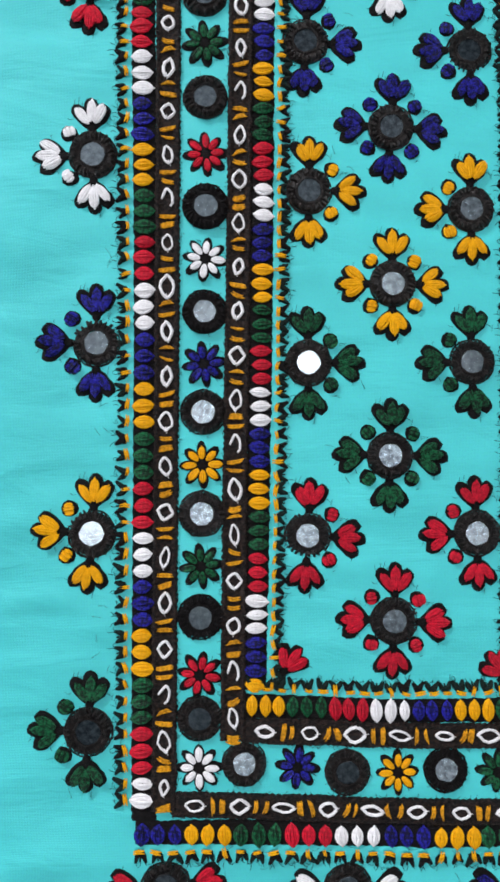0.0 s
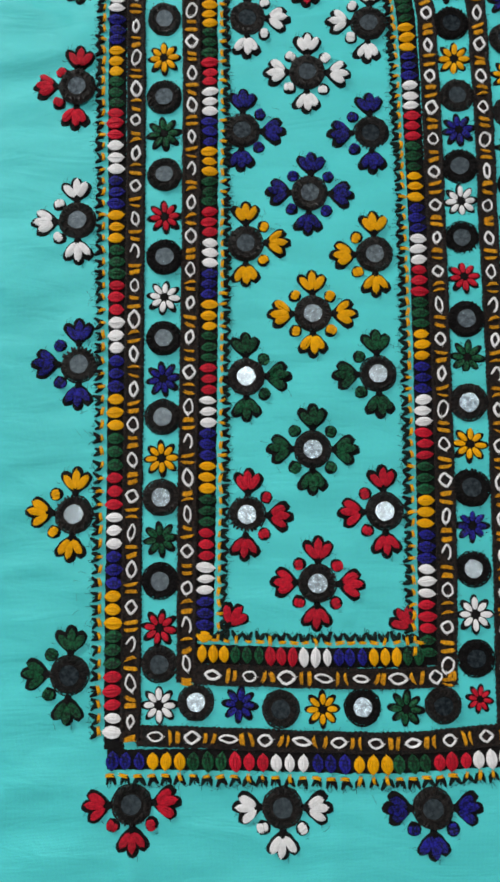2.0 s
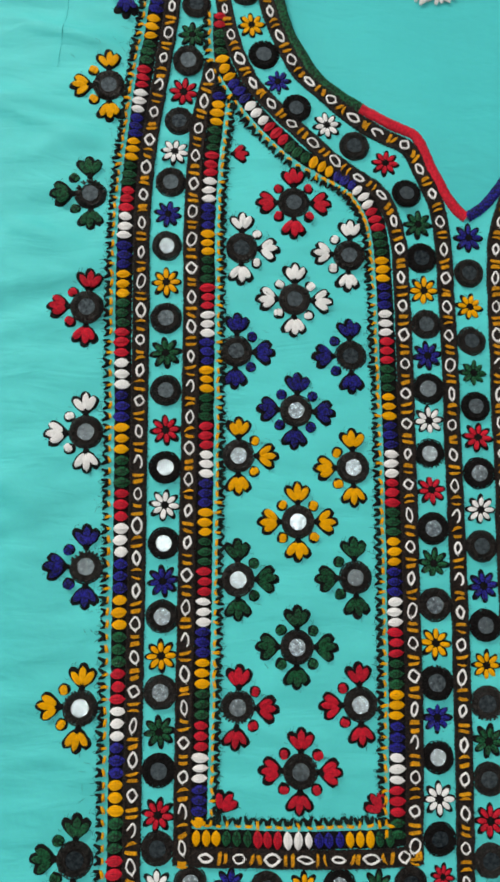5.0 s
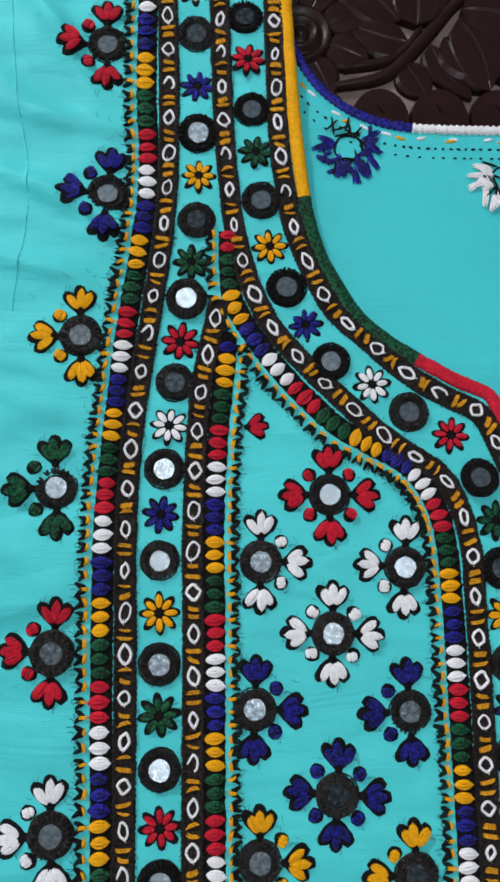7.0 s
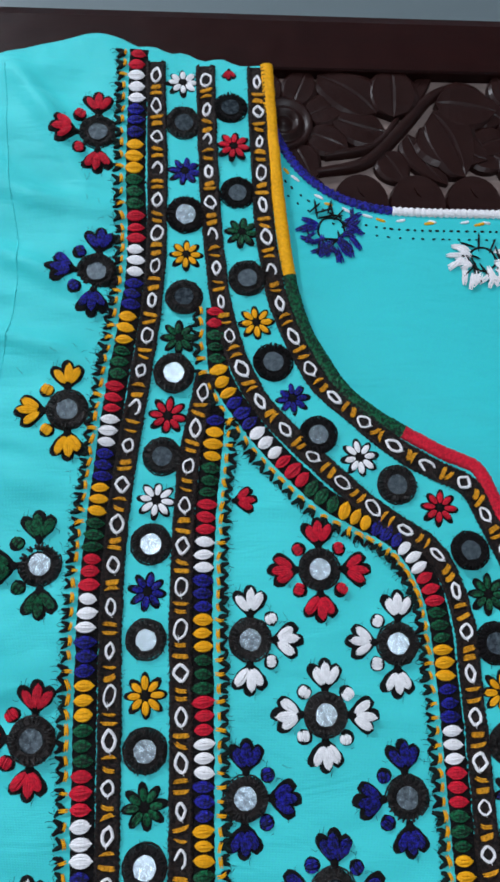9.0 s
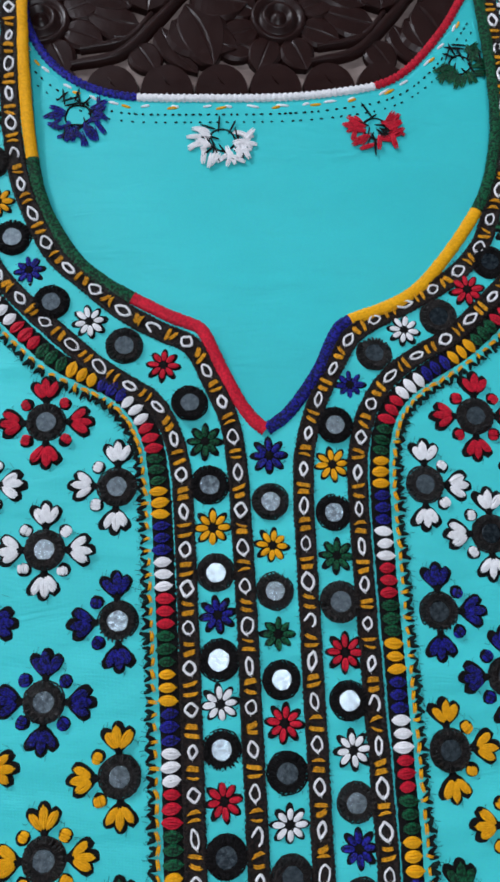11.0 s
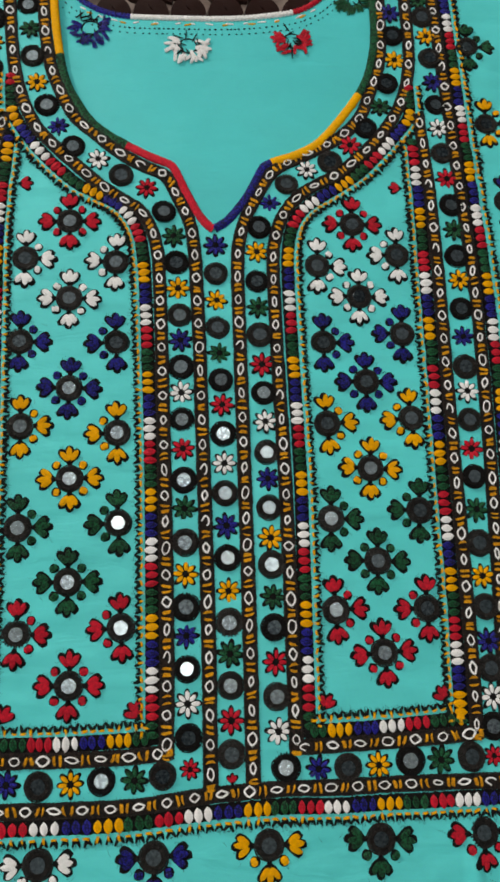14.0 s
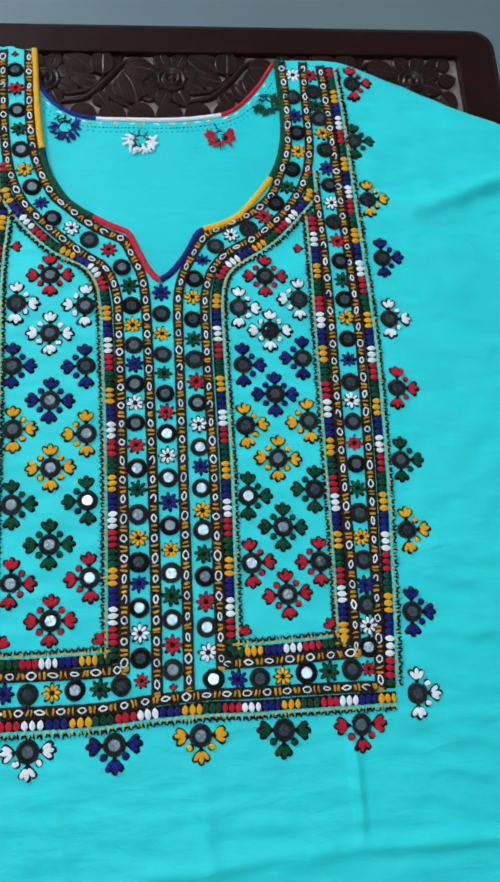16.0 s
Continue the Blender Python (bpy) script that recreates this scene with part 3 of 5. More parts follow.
def sheet(name, outline, step, height, thick, mat, label, bound):
    """A cloth sheet filling an outline."""
    from mathutils.geometry import delaunay_2d_cdt
    pts = [Vector(p) for p in outline]
    edges = [(i, (i + 1) % len(pts)) for i in range(len(pts))]
    x0, x1, y0, y1 = bound
    o = np.array([tuple(p) for p in pts])

    def inside(x, y):
        a, b = o, np.roll(o, -1, 0)
        c = (a[:, 1] > y) != (b[:, 1] > y)
        xx = a[:, 0] + (y - a[:, 1]) * (b[:, 0] - a[:, 0]) / np.where(b[:, 1] == a[:, 1], 1e-9, b[:, 1] - a[:, 1])
        return np.count_nonzero(c & (x < xx)) % 2 == 1
    grid = [(x, y, j) for j, y in enumerate(np.arange(max(y0, -0.2), y1, step)) for x in np.arange(max(x0, -0.33), min(x1, 0.36), step)]
    grid += [(x, y, j) for j, y in enumerate(np.arange(y0, y1, 0.012)) for x in np.arange(x0, x1, 0.012) if y < -0.206 or x < -0.336 or x > 0.366]
    for x, y, j in grid:
        xx = float(x + (step / 2 if j % 2 else 0))
        if inside(xx, float(y)) and np.min((o[:, 0] - xx) ** 2 + (o[:, 1] - y) ** 2) > (0.55 * step) ** 2:
            pts.append(Vector((xx, float(y))))
    vs, es, fs, *_ = delaunay_2d_cdt(pts, edges, [], 1, 1e-6)
    bm = bmesh.new()
    top = [bm.verts.new(drape(v[0], v[1], height(v[0], v[1]))) for v in vs]
    low = [bm.verts.new(drape(v[0], v[1], height(v[0], v[1]) - thick)) for v in vs]
    use = {}
    for f in fs:
        try:
            bm.faces.new([top[i] for i in f])
            bm.faces.new([low[i] for i in reversed(f)])
        except ValueError:
            continue
        for a, b in zip(f, f[1:] + f[:1]) if isinstance(f, list) else zip(f, tuple(f[1:]) + (f[0],)):
            use[(a, b)] = use.get((a, b), 0) + 1
    for (a, b) in use:
        if (b, a) not in use:
            bm.faces.new((top[b], top[a], low[a], low[b]))
    return finish(name, bm, mat, kurta, label)


def curve_pts(points, step):
    return [tuple(map(float, p)) for p in spline(points, step)]


HEM = [(0.47, 0.22), (0.345, 0.20), (0.30, 0.14), (0.30, -0.55), (-0.275, -0.55), (-0.275, 0.14), (-0.33, 0.20), (-0.47, 0.22)]
front_outline = (curve_pts(SHOULDER_L, 0.004)[:-1] + curve_pts(NECK_L, 0.003)[:-1] + curve_pts(NECK_R, 0.003)[:-1] + curve_pts(SHOULDER_R, 0.004)
                 + [p for a, b in zip(HEM, HEM[1:]) for p in curve_pts([a, b], 0.006)[:-1]] + [HEM[-1]])
sheet("front", front_outline, 0.0029, cloth_z, 0.0006, CLOTH, "turquoise cotton front with soft creases", (-0.47, 0.47, -0.55, 0.53))


def back_z(x, y):
    return CLOTH_Z - 0.0034 + 0.0009 * noise.noise((x * 22, y * 16, 9.0)) + 0.0006 * math.sin(x * 60 + y * 45) * math.sin(y * 38)


back_outline = curve_pts(BACK_EDGE, 0.003) + [(0.125, 0.509), (0.135, 0.48), (0.135, 0.27), (-0.135, 0.27), (-0.135, 0.49), (-0.125, 0.508)]
sheet("back", back_outline, 0.005, back_z, 0.0006, CLOTH_BACK_SHADED, "turquoise cotton back seen through the neck opening", (-0.14, 0.14, 0.27, 0.52))


def cord(name, line, r, mat, parent, label="", s0=0.0, s1=None, lift=0.0, offset=0.0, height=cloth_z, knots=0.12, flat=1.0, period=0.0026):
    """A wrapped cord along a curve, notched by its winding."""
    s1 = line.long if s1 is None else s1
    bm = bmesh.new()
    n = max(3, round((s1 - s0) / 0.0009))
    rows = []
    for i in range(n + 1):
        s = s0 + (s1 - s0) * i / n
        x, y, dx, dy = line.at(s)
        x, y = x - dy * offset, y + dx * offset
        rr = r * (1 + knots * math.sin(2 * math.pi * s / period) + 0.1 * noise.noise((s * 900, r * 100, offset * 500)))
        z = height(x, y) + lift
        rows.append([bm.verts.new((x - dy * math.cos(a) * rr, y + dx * math.cos(a) * rr, z + math.sin(a) * rr * flat)) for a in [math.pi * (k - 0.5) / 4 for k in range(6)]])
    for a, b in zip(rows, rows[1:]):
        for j in range(5):
            bm.faces.new((a[j], b[j], b[j + 1], a[j + 1]))
    return finish(name, bm, mat, parent, label)


# wrapped neck edge, colour by colour
nl, nr, be = Line(NECK_L), Line(NECK_R), Line(BACK_EDGE)
for ln, pts in ((nl, [("Y", None), ("G", (-0.0996, 0.4106)), ("R", (-0.0555, 0.3443))]), (nr, [("B", None), ("Y", (0.037, 0.3335)), ("G", (0.0975, 0.3857))])):
    cuts = [0.0 if p is None else ln.near(*p) for _, p in pts] + [ln.long]
    for (c, _), a, b in zip(pts, cuts, cuts[1:]):
        cord("neck_binding", ln, 0.0029, THREAD[c], kurta, COLOUR[c] + " wrapped thread neck edge", a, b, lift=0.0002, offset=-0.0002, flat=0.62, knots=0.06, period=0.0021)
cuts = [0.0, be.near(-0.054, 0.444), be.near(0.056, 0.452), be.long]
for c, a, b in zip("BWR", cuts, cuts[1:]):
    cord("back_neck_binding", be, 0.0020, THREAD[c], kurta, COLOUR[c] + " thread back neck edge", a, b, height=back_z, flat=0.8, knots=0.2)

# ---- pieces of the embroidery, built once ----
def build_ring(bm, r_out, r_in, seed, high=0.0021):
    """Looped threads laid radially round the mirror over a padded core, with a cord at the inner edge."""
    rg = random.Random(seed)
    core = ((0.93, 0.0), (0.90, 0.45), (0.76, 0.75), (0.62, 0.60), (r_in / r_out, 0.35), (r_in / r_out, 0.1))
    rows = [[bm.verts.new((r_out * k * math.cos(2 * math.pi * i / 28), r_out * k * math.sin(2 * math.pi * i / 28), h * high)) for i in range(28)] for k, h in core]
    for a, b in zip(rows, rows[1:]):
        for i in range(28):
            bm.faces.new((a[i], a[(i + 1) % 28], b[(i + 1) % 28], b[i]))
    n = 26
    for i in range(n):
        a = 2 * math.pi * (i + rg.uniform(-0.25, 0.25)) / n
        slant = rg.uniform(-0.16, 0.16)
        ro, ri = r_out * rg.uniform(0.95, 1.05), r_out * rg.uniform(0.60, 0.68)
        pts = []
        for k in range(5):
            t = k / 4
            rr = ro + (ri - ro) * t
            pts.append((rr * math.cos(a + slant * t), rr * math.sin(a + slant * t), high * (0.1 + 0.95 * math.sin(math.pi * (0.08 + 0.72 * t)) ** 0.7) * rg.uniform(0.92, 1.06)))
        thread(bm, pts, 0.00048 * rg.uniform(0.8, 1.15), 0.6)
    wob = [rg.uniform(-0.00022, 0.00022) for _ in range(18)]
    for rr, hh in ((r_in + 0.0005, 0.75), (r_out * 0.985, 0.25)):
        thread(bm, [((rr + wob[k % 18]) * math.cos(2 * math.pi * k / 18), (rr + wob[k % 18]) * math.sin(2 * math.pi * k / 18), high * hh) for k in range(19)], 0.0004, 1.0)

    def where(q):
        a, r = q.uniform(0, 6.28), r_out * q.uniform(0.8, 1.0)
        return r * math.cos(a), r * math.sin(a), high * 0.5, a + q.uniform(-1.2, 1.2)
    hairs(bm, 12, rg, where, 0.0017)


def build_glass(bm, r, seed):
    rg = random.Random(seed)
    o = disc(r, 12, r * 0.06, rg)
    rows = [[bm.verts.new((x * k, y * k, z)) for x, y in o] for k, z in ((1.0, 0.0), (1.0, 0.0007), (0.93, 0.0009))]
    n = len(o)
    for a, b in zip(rows, rows[1:]):
        for i in range(n):
            bm.faces.new((a[i], a[(i + 1) % n], b[(i + 1) % n], b[i]))
    bm.faces.new(rows[-1])


R_IN = 0.0039
RINGS = [mesh_of("ring", lambda b, s=s: build_ring(b, 0.0077, R_IN, s), RING) for s in range(4)]
RINGS_BROWN = [mesh_of("ring", lambda b, s=s: build_ring(b, 0.0077, R_IN, s + 9), BLACK) for s in range(3)]
GLASS = [mesh_of("mirror", lambda b, s=s: build_glass(b, 0.0043, s), MIRROR) for s in range(5)]
for g in GLASS:
    g.polygons.foreach_set("use_smooth", [False] * len(g.polygons))


def build_tulip(bm, seed):
    """Three lobes of laid threads that fan out to points."""
    rg = random.Random(seed)
    for a, k in ((-33, 0.9), (33, 0.9), (0, 1.0)):
        t = radians(90 + a + rg.uniform(-5, 5))
        ln = 0.0091 * k * rg.uniform(0.92, 1.06)
        satin(bm, ln, 0.0034 * rg.uniform(0.88, 1.1), 4, rg, 0.0012 * math.cos(t), 0.0008 + 0.0009 * math.sin(t), t, 0.0009, 0.0005, fan_shape, 0.10, 5)


def build_bud(bm, seed):
    rg = random.Random(seed)
    satin(bm, 0.0043 * rg.uniform(0.9, 1.1), 0.0040 * rg.uniform(0.9, 1.1), 5, rg, -0.0021, 0, 0, 0.0009, 0.0004, lambda t: 0.6 + 0.4 * math.sin(math.pi * t), 0.12, 4)


def build_petal8(bm, seed):
    rg = random.Random(seed)
    satin(bm, 0.0049 * rg.uniform(0.9, 1.1), 0.0021 * rg.uniform(0.88, 1.1), 3, rg, 0.0017, 0, 0, 0.0008, 0.0004, fan_shape, 0.06, 5)


def build_oval(bm, seed):
    rg = random.Random(seed)
    ln = 0.0080 * rg.uniform(0.92, 1.07)
    satin(bm, ln, 0.0041 * rg.uniform(0.9, 1.08), 5, rg, -ln / 2, 0, 0, 0.0014, 0.0003, lambda t: oval_shape(min(max(t + 0.02, 0), 1)), 0.05, 6)


def per_colour(name, build, kinds):
    return {c: [mesh_of(name, lambda b, s=s: build(b, s), THREAD[c]) for s in range(kinds)] for c in THREAD}


TULIP, BUD, PETAL, OVAL = per_colour("petal", build_tulip, 4), per_colour("bud", build_bud, 4), per_colour("petal", build_petal8, 4), per_colour("satin_stitch", build_oval, 6)


def build_outline_tulip(bm, x, y, turn, seed=0):
    """Black stitching that follows the three lobes of a petal."""
    rg = random.Random(seed)
    c, q = math.cos(turn), math.sin(turn)
    put = lambda pts: [(x + c * px - q * py, y + q * px + c * py) for px, py in pts]
    for a, k in ((-33, 0.92), (33, 0.92), (0, 1.0)):
        t = radians(90 + a)
        outline = []
        for i in range(16):
            b = 2 * math.pi * i / 16
            u, v = 0.5 + 0.5 * math.cos(b), math.sin(b)
            lx = (-0.0004 + 0.0113 * u) * k * rg.uniform(0.96, 1.05)
            ly = math.copysign(abs(v) ** 0.8, v) * 0.0028 * (0.55 + 0.6 * u) * rg.uniform(0.92, 1.1)
            outline.append((math.cos(t) * lx - math.sin(t) * ly, 0.0006 + math.sin(t) * lx + math.cos(t) * ly))
        pad(bm, put(outline), 0.0006 + 0.0001 * k, 0.0, 0.8)
    pad(bm, put(lens(0.0036, 0.0030, 8, 0.0, 0.0006, math.pi / 2, 0.8)), 0.0010)

    def where(g):
        a, r = g.uniform(0.25, 2.9), g.uniform(0.006, 0.0106)
        (px, py), = put([(r * math.cos(a), r * math.sin(a))])
        return px, py, 0.0005, a + turn + g.uniform(-1.3, 1.3)
    hairs(bm, 9, rg, where, 0.0022)


def build_motif_base(bm, petals, buds):
    """Black outlines under the petals and buds of a mirror flower."""
    for a in petals:
        t = radians(a)
        build_outline_tulip(bm, 0.0082 * math.cos(t), 0.0082 * math.sin(t), t - math.pi / 2, round(a))
    for a in buds:
        t = radians(a)
        pad(bm, [(0.0108 * math.cos(t) + x, 0.0108 * math.sin(t) + y) for x, y in disc(0.0029, 10, 0.0003, random.Random(round(a)))], 0.0006, 0.0, 0.8)


MOTIF_KINDS = {"full": ((0, 90, 180, 270), (45, 135, 225, 315)), "right": ((90, 0, 270), (45, 315)), "left": ((90, 180, 270), (135, 225)), "down": ((180, 270, 0), (225, 315))}
MOTIF_BASE = {k: mesh_of("motif", lambda b, v=v: build_motif_base(b, *v), BLACK) for k, v in MOTIF_KINDS.items()}


def motif(x, y, c, kind, scale=1.0, turn=0.0):
    """A mirror flower: outlines, ring, mirror, petals and buds."""
    turn += rng.uniform(-4, 4)
    m = pose(x, y, cloth_z(x, y), 0, 0, turn) @ Matrix.Scale(scale, 4)
    z0 = cloth_z(x, y)
    dz = lambda u, v: (cloth_z(*(m @ Vector((u, v, 0))).to_2d()) - z0) / scale
    me = MOTIF_BASE[kind].copy()
    for v in me.vertices:
        v.co.z += dz(v.co.x, v.co.y)
    base = link("mirror_flower", me, None, kurta, f"{COLOUR[c]} petalled mirror flower with black outlines", m)
    link("ring", rng.choice(RINGS), None, base, m=pose(0, 0, 0, 0, 0, rng.uniform(0, 360)) @ Matrix.Diagonal((1.02, 1.02, 1, 1)))
    link("mirror", rng.choice(GLASS), None, base, m=pose(0, 0, 0.0004, rng.gauss(0, 2.4), rng.gauss(0, 2.4), rng.uniform(0, 360)))
    for a in MOTIF_KINDS[kind][0]:
        t = radians(a)
        link("petal", rng.choice(TULIP[c]), None, base, m=pose(0.0084 * math.cos(t), 0.0084 * math.sin(t), 0.0003 + max(dz(r * math.cos(t), r * math.sin(t)) for r in (0.0095, 0.013, 0.016)), 0, 0, a - 90 + rng.uniform(-2.5, 2.5)) @ Matrix.Scale(rng.uniform(0.93, 1.0), 4))
    for a in MOTIF_KINDS[kind][1]:
        t = radians(a + rng.uniform(-4, 4))
        link("bud", rng.choice(BUD[c]), None, base, m=pose(0.0108 * math.cos(t), 0.0108 * math.sin(t), 0.0003 + dz(0.0108 * math.cos(t), 0.0108 * math.sin(t)), 0, 0, rng.uniform(0, 360)))


def single(x, y, c, turn, scale=1.0):
    """A lone three-lobed petal."""
    bm = bmesh.new()
    build_outline_tulip(bm, 0, 0, 0)
    base = finish("bud_motif", bm, BLACK, kurta, f"lone {COLOUR[c]} petal outlined in black", seat(x, y, turn, 0, scale))
    link("petal", TULIP[c][0], None, base, m=pose(0, 0, 0.0002))


def build_star(bm, seed):
    rg = random.Random(seed)
    for k in range(8):
        t = radians(45 * k)
        pad(bm, lens(0.0080 * rg.uniform(0.93, 1.08), 0.0037 * rg.uniform(0.9, 1.1), 10, 0.0040 * math.cos(t), 0.0040 * math.sin(t), t, 0.9), 0.0005, 0.0, 0.8)
    pad(bm, disc(0.0020, 10), 0.0009)
    hairs(bm, 12, rg, lambda g: (lambda a: (0.006 * math.cos(a), 0.006 * math.sin(a), 0.0004, a + g.uniform(-1, 1)))(g.uniform(0, 6.28)), 0.0016)


STAR = [mesh_of("flower", lambda b, s=s: build_star(b, s), BLACK) for s in range(4)]


def flower(x, y, c, scale=1.0):
    m = seat(x, y, rng.uniform(-10, 10), 0.0, scale * rng.uniform(0.95, 1.04))
    base = link("thread_flower", rng.choice(STAR), None, kurta, f"eight-petalled {COLOUR[c]} thread flower outlined in black", m)
    for k in range(8):
        link("petal", rng.choice(PETAL[c]), None, base, m=pose(0, 0, 0.0002, 0, 0, 45 * k + rng.uniform(-4, 4)))


def mirror_disc(x, y, scale=1.0):
    base = link("mirror_disc", rng.choice(RINGS if rng.random() < 0.6 else RINGS_BROWN), None, kurta, "round mirror held by a black stitched ring",
                seat(x, y, rng.uniform(0, 360), 0.0, scale * rng.uniform(0.95, 1.05)))
    link("mirror", rng.choice(GLASS), None, base, m=pose(0, 0, 0.0004, rng.gauss(0, 2.4), rng.gauss(0, 2.4), rng.uniform(0, 360)))


# ---- bands ----
def build_diamond(bm, seed):
    """An open white lozenge of one bent thread along +x."""
    rg = random.Random(seed)
    lx, ly = 0.0033 * rg.uniform(0.8, 1.12), 0.0022 * rg.uniform(0.65, 1.1)
    n = 12
    full = rg.random() < 0.84
    first, last = (0, n) if full else (rg.randint(0, 2), rg.randint(8, 10))
    pts = []
    for i in range(first, last + 1):
        a = 2 * math.pi * i / n
        pts.append((math.cos(a) * lx * rg.uniform(0.9, 1.1), math.copysign(abs(math.sin(a)) ** 1.8, math.sin(a)) * ly * rg.uniform(0.82, 1.18), 0.0006 + 0.0002 * rg.random()))
    thread(bm, pts, 0.00046 * rg.uniform(0.8, 1.25), 0.7)
    if full:
        thread(bm, [(lx * 0.6, -0.0003, 0.0007), (lx * 1.3, 0.0003, 0.0005)], 0.00035)


def build_bar(bm, seed):
    """A short yellow stitch across the band: two or three threads, bent and frayed."""
    rg = random.Random(seed)
    lean, bow = rg.uniform(-0.0007, 0.0007), rg.uniform(-0.0006, 0.0006)
    half = 0.0028 * rg.uniform(0.8, 1.08)
    for k in range(rg.choice((2, 2, 3))):
        off = (k - 0.7) * 0.00052 + rg.uniform(-0.0002, 0.0002)
        e = half * rg.uniform(0.75, 1.1)
        thread(bm, [(off + lean * t + bow * (1 - t * t) + rg.uniform(-0.0001, 0.0001), e * t, 0.0005 + 0.0004 * (1 - t * t)) for t in (-1, -0.5, 0, 0.5, 1)], 0.00042, 0.35)


DIAMOND = [mesh_of("lozenge", lambda b, s=s: build_diamond(b, s), THREAD["W"]) for s in range(12)]
BAR = [mesh_of("bar_stitch", lambda b, s=s: build_bar(b, s), BARS) for s in range(12)]
BAND_W = 0.0084


def band(points, pitch=0.0150, s0=0.0, s1=None, wide=BAND_W, start=0.5):
    """A dark chain-stitched band with white lozenges and pairs of yellow bars."""
    line = Line(points)
    bm = bmesh.new()
    n = max(3, round(line.long / 0.0010))
    prof = ((-0.5, 0.0), (-0.49, 0.0009), (-0.40, 0.0014), (-0.29, 0.0009), (-0.22, 0.0007), (0.0, 0.0008), (0.22, 0.0007), (0.29, 0.0009), (0.40, 0.0014), (0.49, 0.0009), (0.5, 0.0))
    rows = []
    for i in range(n + 1):
        s = line.long * i / n
        x, y, dx, dy = line.at(s)
        row = []
        for j, (u, h) in enumerate(prof):
            k = 1 + 0.09 * noise.noise((s * 220, u * 3, line.long * 50)) + (0.07 * math.sin(2 * math.pi * s / 0.0022 + (1.5 if u > 0 else 0)) if abs(u) > 0.38 else 0)
            px, py = x - dy * u * wide * k, y + dx * u * wide * k
            hz = h * (1 + 0.35 * math.sin(2 * math.pi * s / 0.0022 + u * 7) * (abs(u) > 0.25)) + 0.00014 * noise.noise((s * 1400, u * 9, 3))
            row.append(bm.verts.new((px, py, cloth_z(px, py) + max(hz, -0.0001))))
        rows.append(row)
    for a, b in zip(rows, rows[1:]):
        for j in range(len(prof) - 1):
            bm.faces.new((a[j], b[j], b[j + 1], a[j + 1]))
    for side in (-1, 1):
        s = 0.0004
        while s < line.long - 0.0012:
            x, y, dx, dy = line.at(s)
            o = side * wide * rng.uniform(0.36, 0.44)
            px, py, h = x - dy * o, y + dx * o, cloth_z(x - dy * o, y + dx * o) + 0.0013
            k = 0.0011 * rng.uniform(0.8, 1.2)
            ex, ey = dx * k - dy * side * 0.0007, dy * k + dx * side * 0.0007
            thread(bm, [(px - ex, py - ey, h - 0.0004), (px, py, h), (px + ex, py + ey, h - 0.0005)], 0.00042 * rng.uniform(0.8, 1.15), 0.5)
            if rng.random() < 0.45:
                hairs(bm, 1, rng, lambda g: (px - dy * side * 0.0008, py + dx * side * 0.0008, h - 0.0007, math.atan2(dy, dx) + side * g.uniform(0.3, 2.8)), 0.0015)
            s += 0.0013 * rng.uniform(0.85, 1.15)
    base = finish("chain_band", bm, BROWN, kurta, "dark brown chain-stitch band with white lozenges and yellow bars")
    cnt = max(1, round(line.long / pitch))
    p = line.long / cnt
    for i in range(cnt):
        s = (i + start) * p
        x, y, dx, dy = line.at(s)
        a = math.degrees(math.atan2(dy, dx))
        z = 0.0007
        link("lozenge", rng.choice(DIAMOND), None, base, m=seat(x, y, a + rng.uniform(-12, 12), z) @ Matrix.Diagonal((rng.uniform(0.85, 1.1), rng.uniform(0.85, 1.1), 1, 1)))
        for d in (-0.0016, 0.0016):
            x, y, dx, dy = line.at(min(max(s + p / 2 + d + rng.uniform(-0.0004, 0.0004), 0), line.long))
            link("bar_stitch", rng.choice(BAR), None, base, m=seat(x, y, a + rng.uniform(-10, 10), z))
    return base


def build_picot(bm, seed):
    """A dark forked edge stitch pointing along +y."""
    rg = random.Random(seed)
    j = lambda v: v + rg.uniform(-0.0003, 0.0003)
    for sx in (-1, 1):
        thread(bm, [(sx * 0.0003, -0.0004, 0.0005), (j(sx * 0.0008), j(0.0009), 0.0008), (j(sx * 0.0016), j(0.0024), 0.0004)], 0.00078, 0.45)
    thread(bm, [(j(-0.0011), 0.0001, 0.0005), (0, j(0.0004), 0.0009), (j(0.0011), 0.0002, 0.0005)], 0.0008, 0.6)
    if seed % 2:
        thread(bm, [(0, 0.0003, 0.0006), (j(0), j(0.0020), 0.0004)], 0.00045, 0.5)
    hairs(bm, 3, rg, lambda g: (g.uniform(-0.0015, 0.0015), 0.002, 0.0005, 1.57 + g.uniform(-1, 1)), 0.0018)


PICOTS = [mesh_of("picot", lambda b, s=s: build_picot(b, s), PICOT if s % 3 else BLACK) for s in range(9)]
TIES = [mesh_of("tie_stitch", lambda b, q=q: [thread(b, [(d * 0.0005 + q * 0.0001, -0.0019, 0.0006), (d * 0.0004 - q * 0.0001, -0.0004, 0.0011), (d * 0.0006, 0.0011, 0.0006)], 0.00036) for d in (-0.6, 0.6)], THREAD["Y"]) for q in range(3)]


